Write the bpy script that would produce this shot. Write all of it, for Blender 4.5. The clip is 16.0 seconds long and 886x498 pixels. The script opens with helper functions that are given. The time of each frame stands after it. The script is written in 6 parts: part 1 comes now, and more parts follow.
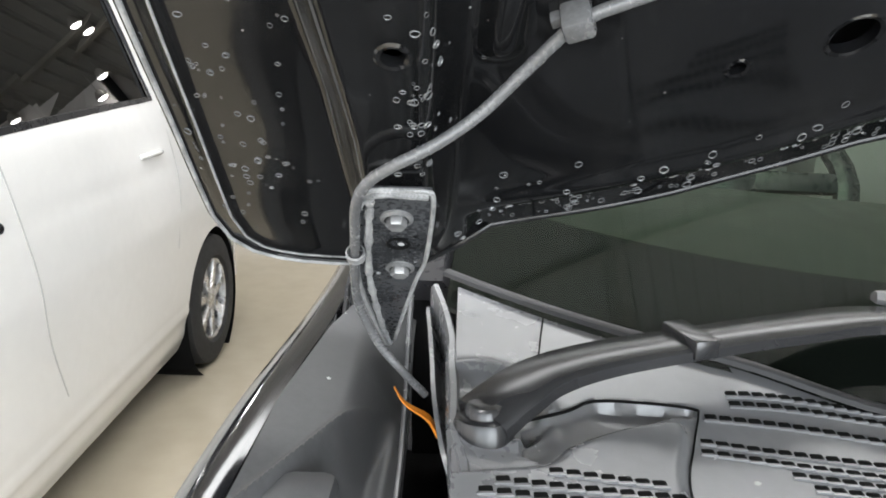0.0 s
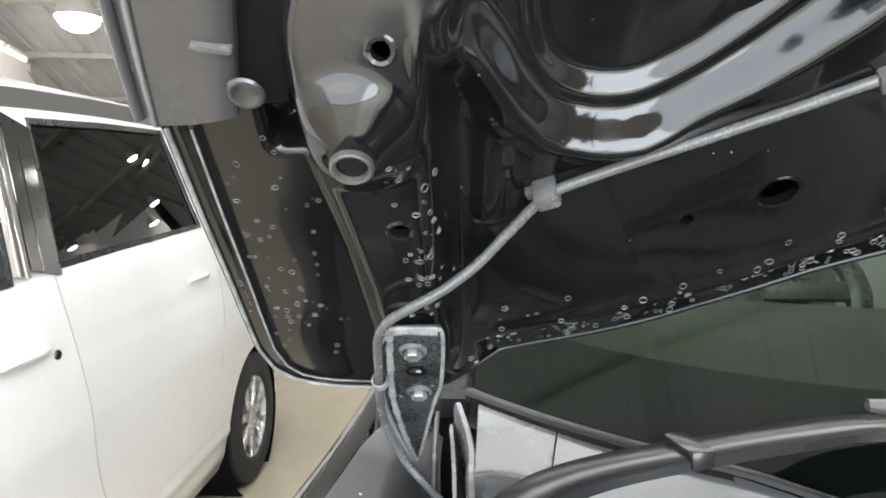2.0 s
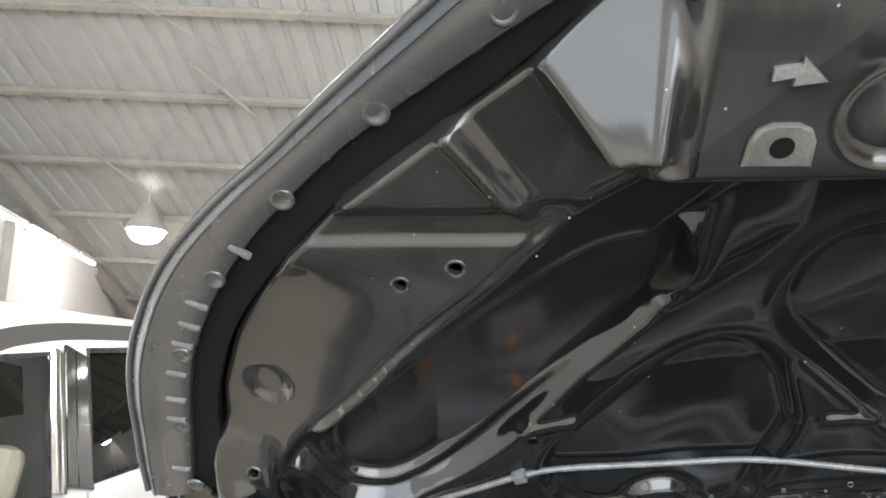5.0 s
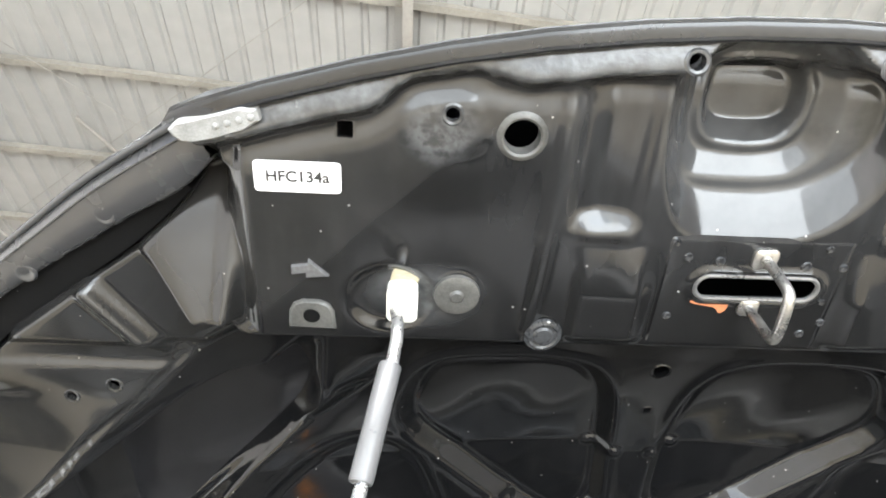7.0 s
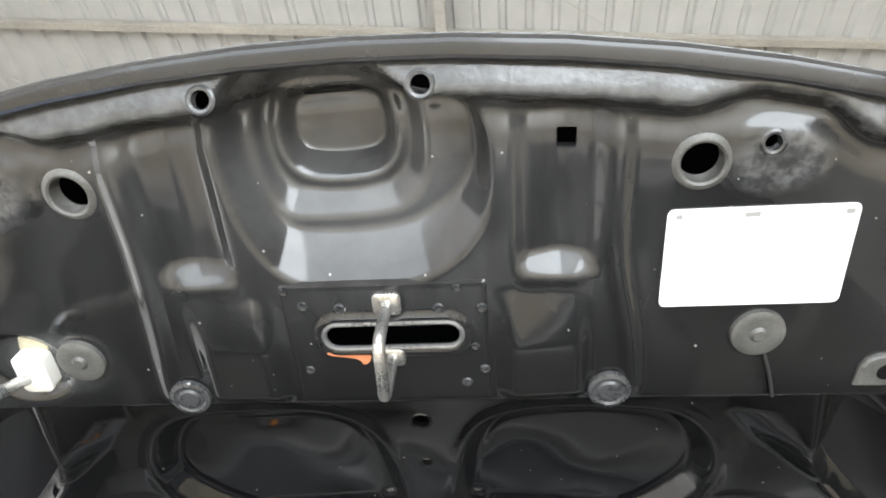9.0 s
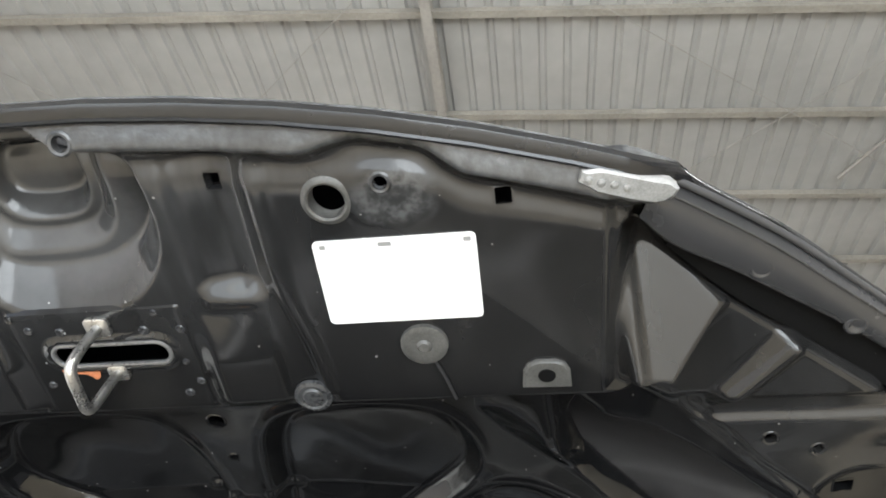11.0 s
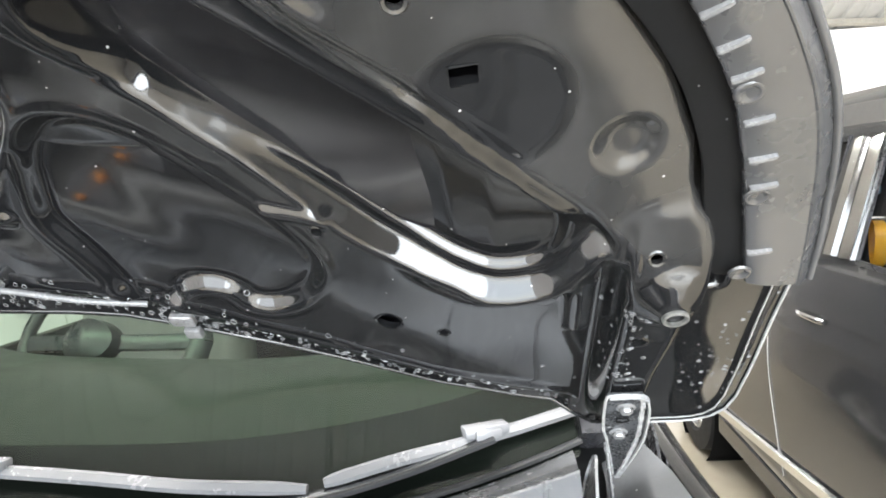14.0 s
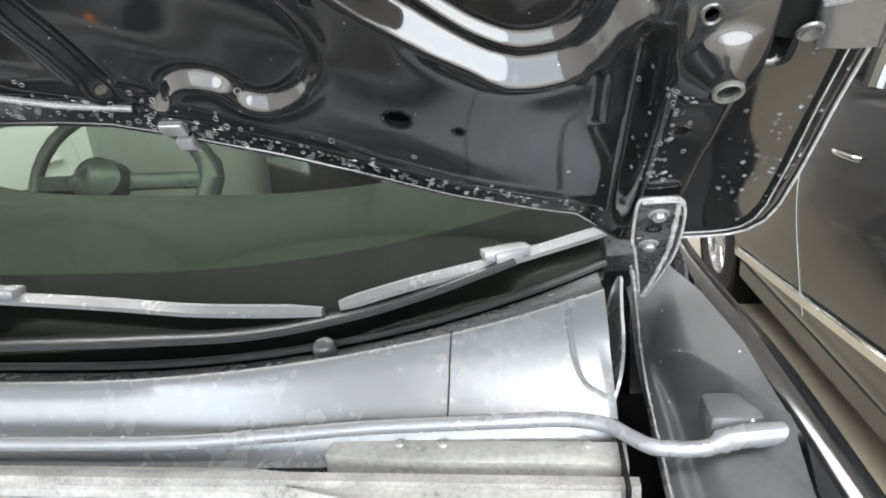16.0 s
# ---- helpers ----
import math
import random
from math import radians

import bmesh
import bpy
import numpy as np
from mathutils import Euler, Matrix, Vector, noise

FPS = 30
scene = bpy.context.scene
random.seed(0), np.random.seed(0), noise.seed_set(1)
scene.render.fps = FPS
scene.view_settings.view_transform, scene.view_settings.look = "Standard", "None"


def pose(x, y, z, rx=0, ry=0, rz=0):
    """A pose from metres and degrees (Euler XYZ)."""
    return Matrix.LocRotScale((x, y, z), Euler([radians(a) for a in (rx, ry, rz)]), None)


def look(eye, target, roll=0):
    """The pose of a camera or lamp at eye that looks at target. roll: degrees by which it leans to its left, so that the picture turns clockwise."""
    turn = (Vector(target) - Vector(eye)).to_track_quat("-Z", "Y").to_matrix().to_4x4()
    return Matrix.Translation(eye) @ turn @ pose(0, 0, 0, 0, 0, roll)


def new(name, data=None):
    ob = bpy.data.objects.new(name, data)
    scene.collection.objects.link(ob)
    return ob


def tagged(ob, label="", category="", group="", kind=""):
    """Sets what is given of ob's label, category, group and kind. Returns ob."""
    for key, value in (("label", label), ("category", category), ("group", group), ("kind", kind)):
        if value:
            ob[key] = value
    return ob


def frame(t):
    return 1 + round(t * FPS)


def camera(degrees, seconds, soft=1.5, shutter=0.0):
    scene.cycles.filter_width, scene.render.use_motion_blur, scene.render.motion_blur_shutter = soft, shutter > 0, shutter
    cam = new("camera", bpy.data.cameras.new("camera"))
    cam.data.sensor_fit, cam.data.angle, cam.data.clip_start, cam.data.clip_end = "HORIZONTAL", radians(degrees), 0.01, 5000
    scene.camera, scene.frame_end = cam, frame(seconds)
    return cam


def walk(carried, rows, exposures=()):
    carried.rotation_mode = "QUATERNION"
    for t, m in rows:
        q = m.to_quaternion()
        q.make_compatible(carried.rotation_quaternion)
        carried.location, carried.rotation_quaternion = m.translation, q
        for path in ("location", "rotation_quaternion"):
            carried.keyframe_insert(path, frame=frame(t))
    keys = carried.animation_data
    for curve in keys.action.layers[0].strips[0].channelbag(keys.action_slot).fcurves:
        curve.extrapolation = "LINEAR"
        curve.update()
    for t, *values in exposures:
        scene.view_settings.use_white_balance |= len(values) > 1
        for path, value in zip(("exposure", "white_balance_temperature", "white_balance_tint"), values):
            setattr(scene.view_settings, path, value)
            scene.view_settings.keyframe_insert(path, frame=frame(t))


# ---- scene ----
cam = camera(66.8, 16.0, soft=1.8)
# t, eye, target, roll
PATH = [
    (0, (-0.0149, -0.0025, 1.4816), (0.0174, 1.6019, 1.0591), 1.8),
    (0.5, (-0.0100, 0.0025, 1.4782), (0.0257, 1.6226, 1.1180), 0.8),
    (1, (-0.0116, -0.0008, 1.4832), (0.0042, 1.6326, 1.1852), 0.9),
    (1.5, (-0.0083, -0.0158, 1.4898), (-0.0124, 1.6276, 1.2516), 0.2),
    (2, (0.0008, -0.0589, 1.5064), (-0.0631, 1.5919, 1.3471), -0.7),
    (2.5, (0.0266, -0.1137, 1.5280), (-0.0863, 1.5413, 1.4633), -0.8),
    (3, (0.0622, -0.1743, 1.5504), (-0.1303, 1.4741, 1.5778), -1.5),
    (3.5, (0.0946, -0.2390, 1.5745), (-0.1353, 1.4002, 1.6990), -1.2),
    (3.7, (0.1054, -0.2615, 1.5820), (-0.1195, 1.3761, 1.7347), -1.2),
    (5.8, (0.2208, -0.4233, 1.6351), (0.1394, 1.1778, 2.0659), 2.3),
    (6, (0.2399, -0.4540, 1.6359), (0.1917, 1.1421, 2.0899), 2.2),
    (6.5, (0.2764, -0.4930, 1.6525), (0.2764, 1.1039, 2.1049), 2.5),
    (7, (0.3511, -0.4764, 1.6451), (0.4216, 1.1114, 2.1240), 1.4),
    (7.5, (0.4499, -0.4515, 1.6567), (0.4781, 1.1263, 2.1713), 0.4),
    (8, (0.4972, -0.4548, 1.6592), (0.4424, 1.1022, 2.2319), 0.9),
    (8.5, (0.5611, -0.4499, 1.6708), (0.4847, 1.1056, 2.2468), 0.1),
    (8.7, (0.5934, -0.4399, 1.6716), (0.4847, 1.1188, 2.2302), 0.1),
    (10.8, (0.8001, -0.4880, 1.6857), (0.5752, 1.0815, 2.1787), -2.0),
    (11, (0.8333, -0.4706, 1.6832), (0.6449, 1.1064, 2.1646), -1.7),
    (11.5, (0.9072, -0.4191, 1.6841), (0.7885, 1.1711, 2.1439), -1.0),
    (12, (0.9462, -0.3694, 1.6675), (0.8715, 1.2491, 2.0269), -0.7),
    (12.5, (0.9852, -0.3295, 1.6559), (0.8914, 1.3081, 1.9132), -0.8),
    (13, (1.0251, -0.2839, 1.6409), (0.9155, 1.3695, 1.7455), -1.1),
    (13.5, (1.0524, -0.2531, 1.6226), (0.9213, 1.4019, 1.6094), -2.2),
    (14, (1.0715, -0.2291, 1.6052), (0.9180, 1.4151, 1.4376), -3.3),
    (14.5, (1.0748, -0.2092, 1.5895), (0.9130, 1.4193, 1.3073), -4.8),
    (15, (1.0748, -0.1917, 1.5728), (0.8889, 1.4151, 1.2002), -5.0),
    (15.5, (1.0732, -0.1859, 1.5621), (0.8790, 1.4035, 1.1255), -4.6),
    (16, (1.0690, -0.1867, 1.5538), (0.8483, 1.3786, 1.0483), -4.8),
]
EXPOSURE = [(0.0, 0.71), (2.0, 0.79), (3.5, 0.7), (6.0, 0.75), (7.0, 0.98), (8.0, 0.96), (8.5, 0.88), (11.0, 0.21), (12.0, 0.1), (12.5, 0.43), (13.0, 0.94), (13.5, 1.44), (14.5, 1.7), (15.5, 1.4), (16.0, 1.22)]
walk(cam, [(t, look(eye, target, roll)) for t, eye, target, roll in PATH], EXPOSURE)

# ---------------------------------------------------------------- light
world = bpy.data.worlds.new("sky")
scene.world = world
world.use_nodes = True
wn = world.node_tree.nodes
sky = wn.new("ShaderNodeTexSky")
sky.sky_type, sky.sun_disc = "NISHITA", False
sky.sun_elevation, sky.sun_rotation = radians(48), radians(200)
world.node_tree.links.new(sky.outputs[0], wn["Background"].inputs[0])
wn["Background"].inputs[1].default_value = 0.12
sun = new("sun", bpy.data.lights.new("sun", "SUN"))
sun.data.energy, sun.data.angle, sun.data.color = 3.0, radians(0.6), (1, 0.96, 0.9)
sun.matrix_world = look((2, -20, 22), (0, 0, 0))


SITE = Matrix.Translation((0, 0, 0.4042)) @ Matrix.Scale(0.83, 4)


def site(p):
    """Drafting units of the hall and of the raised bonnet to metres over the floor."""
    return SITE @ Vector(p)


def area_lamp(name, eye, target, sx, sy, watts, color=(1, 1, 1)):
    lamp = new(name, bpy.data.lights.new(name, "AREA"))
    lamp.data.shape, lamp.data.size, lamp.data.size_y = "RECTANGLE", sx, sy
    lamp.data.energy, lamp.data.color = watts, color
    lamp.matrix_world = look(site(eye), site(target))
    return lamp


# area lamps added for daylight through the open front, weaker on the left
area_lamp("entrance_daylight", (4.0, -6.85, 2.05), (4.0, 0, 1.6), 4.6, 4.0, 450, (0.90, 0.96, 1.0))
area_lamp("entrance_weak_side", (-1.3, -6.85, 2.05), (-1.3, 0, 1.6), 5.6, 4.0, 250, (0.90, 0.96, 1.0))


# ---------------------------------------------------------------- materials
def material(name, color, rough=0.5, metal=0.0, coat=0.0, noise_scale=0.0, vary=0.25, rough_vary=0.15,
             bump=0.0, bump_scale=200.0, specks=0.0, speck_scale=160.0, speck_color=(0.5, 0.5, 0.5), spec=0.5,
             emit=None, emit_strength=0.0, random_value=0.0):
    mat = bpy.data.materials.new(name)
    mat.use_nodes = True
    nt = mat.node_tree
    n, l = nt.nodes, nt.links
    b = n["Principled BSDF"]
    b.inputs["Base Color"].default_value = (*color, 1)
    b.inputs["Roughness"].default_value = rough
    b.inputs["Metallic"].default_value = metal
    b.inputs["Coat Weight"].default_value = coat
    b.inputs["Coat Roughness"].default_value = 0.08
    b.inputs["Specular IOR Level"].default_value = spec
    if emit:
        b.inputs["Emission Color"].default_value = (*emit, 1)
        b.inputs["Emission Strength"].default_value = emit_strength
    co = n.new("ShaderNodeTexCoord")
    col = None
    if noise_scale:
        big = n.new("ShaderNodeTexNoise")
        big.inputs["Scale"].default_value, big.inputs["Detail"].default_value = noise_scale, 6
        fine = n.new("ShaderNodeTexNoise")
        fine.inputs["Scale"].default_value, fine.inputs["Detail"].default_value = noise_scale * 11, 4
        l.new(co.outputs["Object"], big.inputs["Vector"])
        l.new(co.outputs["Object"], fine.inputs["Vector"])
        mixn = n.new("ShaderNodeMath")
        mixn.operation = "MULTIPLY_ADD"
        l.new(fine.outputs["Fac"], mixn.inputs[0])
        mixn.inputs[1].default_value = 0.45
        half = n.new("ShaderNodeMath")
        half.operation = "MULTIPLY"
        half.inputs[1].default_value = 0.55
        l.new(big.outputs["Fac"], half.inputs[0])
        l.new(half.outputs[0], mixn.inputs[2])
        ramp = n.new("ShaderNodeMapRange")
        ramp.inputs["From Min"].default_value, ramp.inputs["From Max"].default_value = 0.3, 0.7
        ramp.inputs["To Min"].default_value, ramp.inputs["To Max"].default_value = 1 - vary, 1 + vary
        l.new(mixn.outputs[0], ramp.inputs["Value"])
        mul = n.new("ShaderNodeMix")
        mul.data_type, mul.blend_type = "RGBA", "MULTIPLY"
        mul.inputs[0].default_value = 1.0
        mul.inputs[6].default_value = (*color, 1)
        l.new(ramp.outputs[0], mul.inputs[7])
        col = mul.outputs[2]
        rr = n.new("ShaderNodeMapRange")
        rr.inputs["From Min"].default_value, rr.inputs["From Max"].default_value = 0.3, 0.7
        rr.inputs["To Min"].default_value, rr.inputs["To Max"].default_value = max(0.03, rough - rough_vary), min(1, rough + rough_vary)
        l.new(mixn.outputs[0], rr.inputs["Value"])
        l.new(rr.outputs[0], b.inputs["Roughness"])
    if specks:
        vor = n.new("ShaderNodeTexVoronoi")
        vor.inputs["Scale"].default_value = speck_scale
        l.new(co.outputs["Object"], vor.inputs["Vector"])
        lt = n.new("ShaderNodeMath")
        lt.operation = "LESS_THAN"
        lt.inputs[1].default_value = specks
        l.new(vor.outputs["Distance"], lt.inputs[0])
        sep = n.new("ShaderNodeSeparateColor")
        l.new(vor.outputs["Color"], sep.inputs[0])
        gt = n.new("ShaderNodeMath")
        gt.operation = "GREATER_THAN"
        gt.inputs[1].default_value = 0.9
        l.new(sep.outputs[0], gt.inputs[0])
        both = n.new("ShaderNodeMath")
        both.operation = "MULTIPLY"
        l.new(lt.outputs[0], both.inputs[0])
        l.new(gt.outputs[0], both.inputs[1])
        mix = n.new("ShaderNodeMix")
        mix.data_type = "RGBA"
        l.new(both.outputs[0], mix.inputs[0])
        if col:
            l.new(col, mix.inputs[6])
        else:
            mix.inputs[6].default_value = (*color, 1)
        mix.inputs[7].default_value = (*speck_color, 1)
        col = mix.outputs[2]
    if random_value:
        oi = n.new("ShaderNodeObjectInfo")
        rv = n.new("ShaderNodeMapRange")
        rv.inputs["To Min"].default_value, rv.inputs["To Max"].default_value = 1 - random_value, 1 + random_value
        l.new(oi.outputs["Random"], rv.inputs["Value"])
        m2 = n.new("ShaderNodeMix")
        m2.data_type, m2.blend_type = "RGBA", "MULTIPLY"
        m2.inputs[0].default_value = 1.0
        if col:
            l.new(col, m2.inputs[6])
        else:
            m2.inputs[6].default_value = (*color, 1)
        l.new(rv.outputs[0], m2.inputs[7])
        col = m2.outputs[2]
    if col:
        l.new(col, b.inputs["Base Color"])
    if bump:
        bn = n.new("ShaderNodeTexNoise")
        bn.inputs["Scale"].default_value, bn.inputs["Detail"].default_value = bump_scale, 5
        l.new(co.outputs["Object"], bn.inputs["Vector"])
        bp = n.new("ShaderNodeBump")
        bp.inputs["Strength"].default_value, bp.inputs["Distance"].default_value = bump, 0.002
        l.new(bn.outputs["Fac"], bp.inputs["Height"])
        l.new(bp.outputs[0], b.inputs["Normal"])
    return mat


def glass_material(name, color, rough=0.0, ior=1.45, clear=0.8):
    """A thin tinted pane: part clear, part gloss."""
    mat = bpy.data.materials.new(name)
    mat.use_nodes = True
    n, l = mat.node_tree.nodes, mat.node_tree.links
    n.remove(n["Principled BSDF"])
    tr = n.new("ShaderNodeBsdfTransparent")
    tr.inputs[0].default_value = (*color, 1)
    gl = n.new("ShaderNodeBsdfGlossy")
    gl.inputs["Roughness"].default_value = rough
    lw = n.new("ShaderNodeLayerWeight")
    lw.inputs[0].default_value = 0.5
    pw = n.new("ShaderNodeMath")
    pw.operation = "POWER"
    l.new(lw.outputs["Facing"], pw.inputs[0])
    pw.inputs[1].default_value = 5.0
    fr = n.new("ShaderNodeMath")
    fr.operation = "MULTIPLY_ADD"
    l.new(pw.outputs[0], fr.inputs[0])
    f0 = ((ior - 1) / (ior + 1)) ** 2
    fr.inputs[1].default_value, fr.inputs[2].default_value = 1 - f0, f0
    mx = n.new("ShaderNodeMixShader")
    l.new(fr.outputs[0], mx.inputs[0])
    l.new(tr.outputs[0], mx.inputs[1])
    l.new(gl.outputs[0], mx.inputs[2])
    l.new(mx.outputs[0], n["Material Output"].inputs[0])
    return mat


def panel_paint(name):
    """Gloss black paint under thin uneven dust and painted-in reflection greys, with dried cavity wax on the front
    flange and round two holes.
    """
    mat = bpy.data.materials.new(name)
    mat.use_nodes = True
    nt = mat.node_tree
    n, l = nt.nodes, nt.links
    b = n["Principled BSDF"]

    def put(sock, val):
        if isinstance(val, (int, float)):
            sock.default_value = val
        else:
            l.new(val, sock)

    def calc(op, a, c=0.0, clamp=False):
        k = n.new("ShaderNodeMath")
        k.operation, k.use_clamp = op, clamp
        put(k.inputs[0], a)
        put(k.inputs[1], c)
        return k.outputs[0]

    def ramp(val, lo, hi, a=0.0, c=1.0):
        k = n.new("ShaderNodeMapRange")
        k.interpolation_type = "SMOOTHSTEP"
        put(k.inputs["Value"], val)
        for s, x in (("From Min", lo), ("From Max", hi), ("To Min", a), ("To Max", c)):
            k.inputs[s].default_value = x
        return k.outputs[0]

    co = n.new("ShaderNodeTexCoord")
    sep = n.new("ShaderNodeSeparateXYZ")
    l.new(co.outputs["Object"], sep.inputs[0])
    u, v = sep.outputs[0], sep.outputs[1]

    def cloud(scale, detail=5.0, stretch=None):
        k = n.new("ShaderNodeTexNoise")
        k.inputs["Scale"].default_value, k.inputs["Detail"].default_value = scale, detail
        if stretch:
            mp = n.new("ShaderNodeMapping")
            mp.inputs["Scale"].default_value = stretch
            l.new(co.outputs["Object"], mp.inputs[0])
            l.new(mp.outputs[0], k.inputs["Vector"])
        else:
            l.new(co.outputs["Object"], k.inputs["Vector"])
        return k.outputs["Fac"]

    big, mid, fine, run = cloud(5), cloud(26), cloud(130), cloud(14, 4.0, (3.0, 0.7, 1.0))
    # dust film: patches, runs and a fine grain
    dust_and_sheen = ramp(big, 0.42, 0.80)
    dust_and_sheen = calc("ADD", calc("MULTIPLY", dust_and_sheen, 0.6), calc("MULTIPLY", ramp(run, 0.50, 0.82), 0.5))
    dust_and_sheen = calc("MULTIPLY", dust_and_sheen, ramp(mid, 0.25, 0.75, 0.5, 1.0))
    dust_and_sheen = calc("MULTIPLY", dust_and_sheen, ramp(fine, 0.25, 0.75, 0.75, 1.1), True)
    # an even grey on front box and side panels paints what they mirror
    gloss = dust_and_sheen
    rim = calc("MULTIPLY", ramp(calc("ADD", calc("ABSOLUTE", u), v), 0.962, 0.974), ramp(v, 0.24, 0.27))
    # the grey is left out of the round recess, which so stays darker
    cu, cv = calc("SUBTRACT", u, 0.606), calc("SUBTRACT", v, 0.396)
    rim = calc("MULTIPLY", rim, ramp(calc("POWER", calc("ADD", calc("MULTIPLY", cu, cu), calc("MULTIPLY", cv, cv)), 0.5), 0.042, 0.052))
    sheen = calc("MULTIPLY", calc("MAXIMUM", ramp(v, 0.56, 0.60, 0.0, 0.40), rim), ramp(big, 0.3, 0.7, 0.22, 0.40))
    dust_and_sheen = calc("ADD", calc("MULTIPLY", dust_and_sheen, 0.30), sheen, True)
    # wax along the front flange, its pale grey also painting reflected daylight
    wob = calc("ADD", calc("MULTIPLY", calc("SUBTRACT", mid, 0.5), 0.022), calc("MULTIPLY", calc("SUBTRACT", fine, 0.5), 0.012))
    notch = calc("MULTIPLY", calc("MULTIPLY", ramp(calc("ABSOLUTE", u), 0.268, 0.290, 1.0, 0.0), ramp(calc("ABSOLUTE", u), 0.185, 0.225)), 0.013)
    lead = calc("ADD", calc("ADD", calc("SUBTRACT", v, notch), calc("MULTIPLY", calc("MULTIPLY", u, u), 0.43)), wob)
    wax = calc("MULTIPLY", ramp(lead, 0.799, 0.806), ramp(calc("ABSOLUTE", u), 0.41, 0.43, 1.0, 0.0))
    # smears round the holes
    du = calc("MULTIPLY", calc("SUBTRACT", calc("ABSOLUTE", u), 0.243), 0.75)
    dv = calc("SUBTRACT", v, 0.752)
    rad = calc("POWER", calc("ADD", calc("MULTIPLY", du, du), calc("MULTIPLY", dv, dv)), 0.5)
    smear = calc("MULTIPLY", ramp(calc("ADD", rad, wob), 0.014, 0.026, 1.0, 0.0), ramp(fine, 0.35, 0.62, 0.3, 0.8))
    eu = calc("MULTIPLY", calc("ADD", u, 0.250), 0.62)
    ev = calc("SUBTRACT", v, 0.617)
    far = calc("POWER", calc("ADD", calc("MULTIPLY", eu, eu), calc("MULTIPLY", ev, ev)), 0.5)
    smear = calc("MAXIMUM", smear, calc("MULTIPLY", ramp(calc("ADD", far, wob), 0.014, 0.034, 1.0, 0.0), ramp(mid, 0.3, 0.7, 0.45, 1.0)))
    wax = calc("MAXIMUM", calc("MULTIPLY", wax, ramp(mid, 0.32, 0.6, 0.45, 1.0)), smear)
    # grey painted into the dish for mirrored daylight, thinning towards the channels
    bu = calc("MULTIPLY", calc("ADD", u, 0.016), 0.85)
    bv = calc("SUBTRACT", v, 0.752)
    bowl = calc("POWER", calc("ADD", calc("MULTIPLY", bu, bu), calc("MULTIPLY", bv, bv)), 0.5)
    dish_light = calc("MULTIPLY", ramp(calc("ADD", bowl, calc("MULTIPLY", wob, 0.8)), 0.050, 0.082, 1.0, 0.0), ramp(mid, 0.3, 0.62, 0.45, 0.9))
    thin = calc("MULTIPLY", calc("MULTIPLY", ramp(v, 0.60, 0.74), ramp(calc("ABSOLUTE", u), 0.10, 0.26, 1.0, 0.0)), ramp(run, 0.3, 0.7, 0.2, 0.5))
    dish_light = calc("MAXIMUM", dish_light, thin)
    # loose specks
    vor = n.new("ShaderNodeTexVoronoi")
    vor.inputs["Scale"].default_value = 95
    l.new(co.outputs["Object"], vor.inputs["Vector"])
    vs = n.new("ShaderNodeSeparateColor")
    l.new(vor.outputs["Color"], vs.inputs[0])
    size = ramp(vs.outputs[1], 0.2, 1.0, 0.025, 0.09)
    speck = calc("MULTIPLY", calc("LESS_THAN", vor.outputs["Distance"], size), calc("GREATER_THAN", vs.outputs[0], 0.76))

    def mix(fac, a, c):
        k = n.new("ShaderNodeMix")
        k.data_type = "RGBA"
        put(k.inputs[0], fac)
        for s, x in ((6, a), (7, c)):
            if isinstance(x, tuple):
                k.inputs[s].default_value = (*x, 1)
            else:
                l.new(x, k.inputs[s])
        return k.outputs[2]

    col = mix(dust_and_sheen, (0.0045, 0.0046, 0.005), (0.043, 0.042, 0.0405))
    col = mix(calc("MULTIPLY", wax, ramp(fine, 0.3, 0.72, 0.35, 0.8)), col, (0.105, 0.108, 0.112))
    col = mix(dish_light, col, (0.060, 0.061, 0.063))
    col = mix(speck, col, (0.24, 0.235, 0.23))
    l.new(col, b.inputs["Base Color"])
    rough = calc("ADD", calc("ADD", ramp(gloss, 0.0, 0.7, 0.065, 0.22), calc("MULTIPLY", sheen, 0.09)), calc("ADD", calc("MULTIPLY", wax, 0.10), calc("MULTIPLY", dish_light, 0.03)))
    l.new(rough, b.inputs["Roughness"])
    b.inputs["Specular IOR Level"].default_value = 0.55
    high = calc("ADD", calc("MULTIPLY", mid, 0.6), calc("MULTIPLY", calc("MULTIPLY", wax, fine), 2.4))
    bp = n.new("ShaderNodeBump")
    bp.inputs["Strength"].default_value, bp.inputs["Distance"].default_value = 0.10, 0.002
    l.new(high, bp.inputs["Height"])
    l.new(bp.outputs[0], b.inputs["Normal"])
    return mat


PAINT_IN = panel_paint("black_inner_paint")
PAINT_OUT = material("black_gloss_paint", (0.008, 0.008, 0.009), 0.12, coat=0.8, noise_scale=5, vary=0.2, rough_vary=0.04)
STRIP = material("grey_black_rubber_strip", (0.034, 0.0343, 0.036), 0.27, spec=0.8, noise_scale=5, vary=0.05, rough_vary=0.03)
# near-black standing in for shade in slots, holes, seams and wheel arches
DARK = material("cavity_shade_black", (0.004, 0.004, 0.004), 0.9, spec=0.1)
# near-black that stands in for shade in the strip gap and hinge well
RECESS_SHADE = material("recess_shade_black", (0.004, 0.004, 0.0042), 0.9, noise_scale=40, vary=0.3, spec=0.12, specks=0.1, speck_scale=140, speck_color=(0.1, 0.1, 0.1))
STEEL = material("dusty_bracket_steel", (0.20, 0.20, 0.203), 0.33, metal=0.6, noise_scale=30, vary=0.4, rough_vary=0.1, bump=0.05, bump_scale=160)
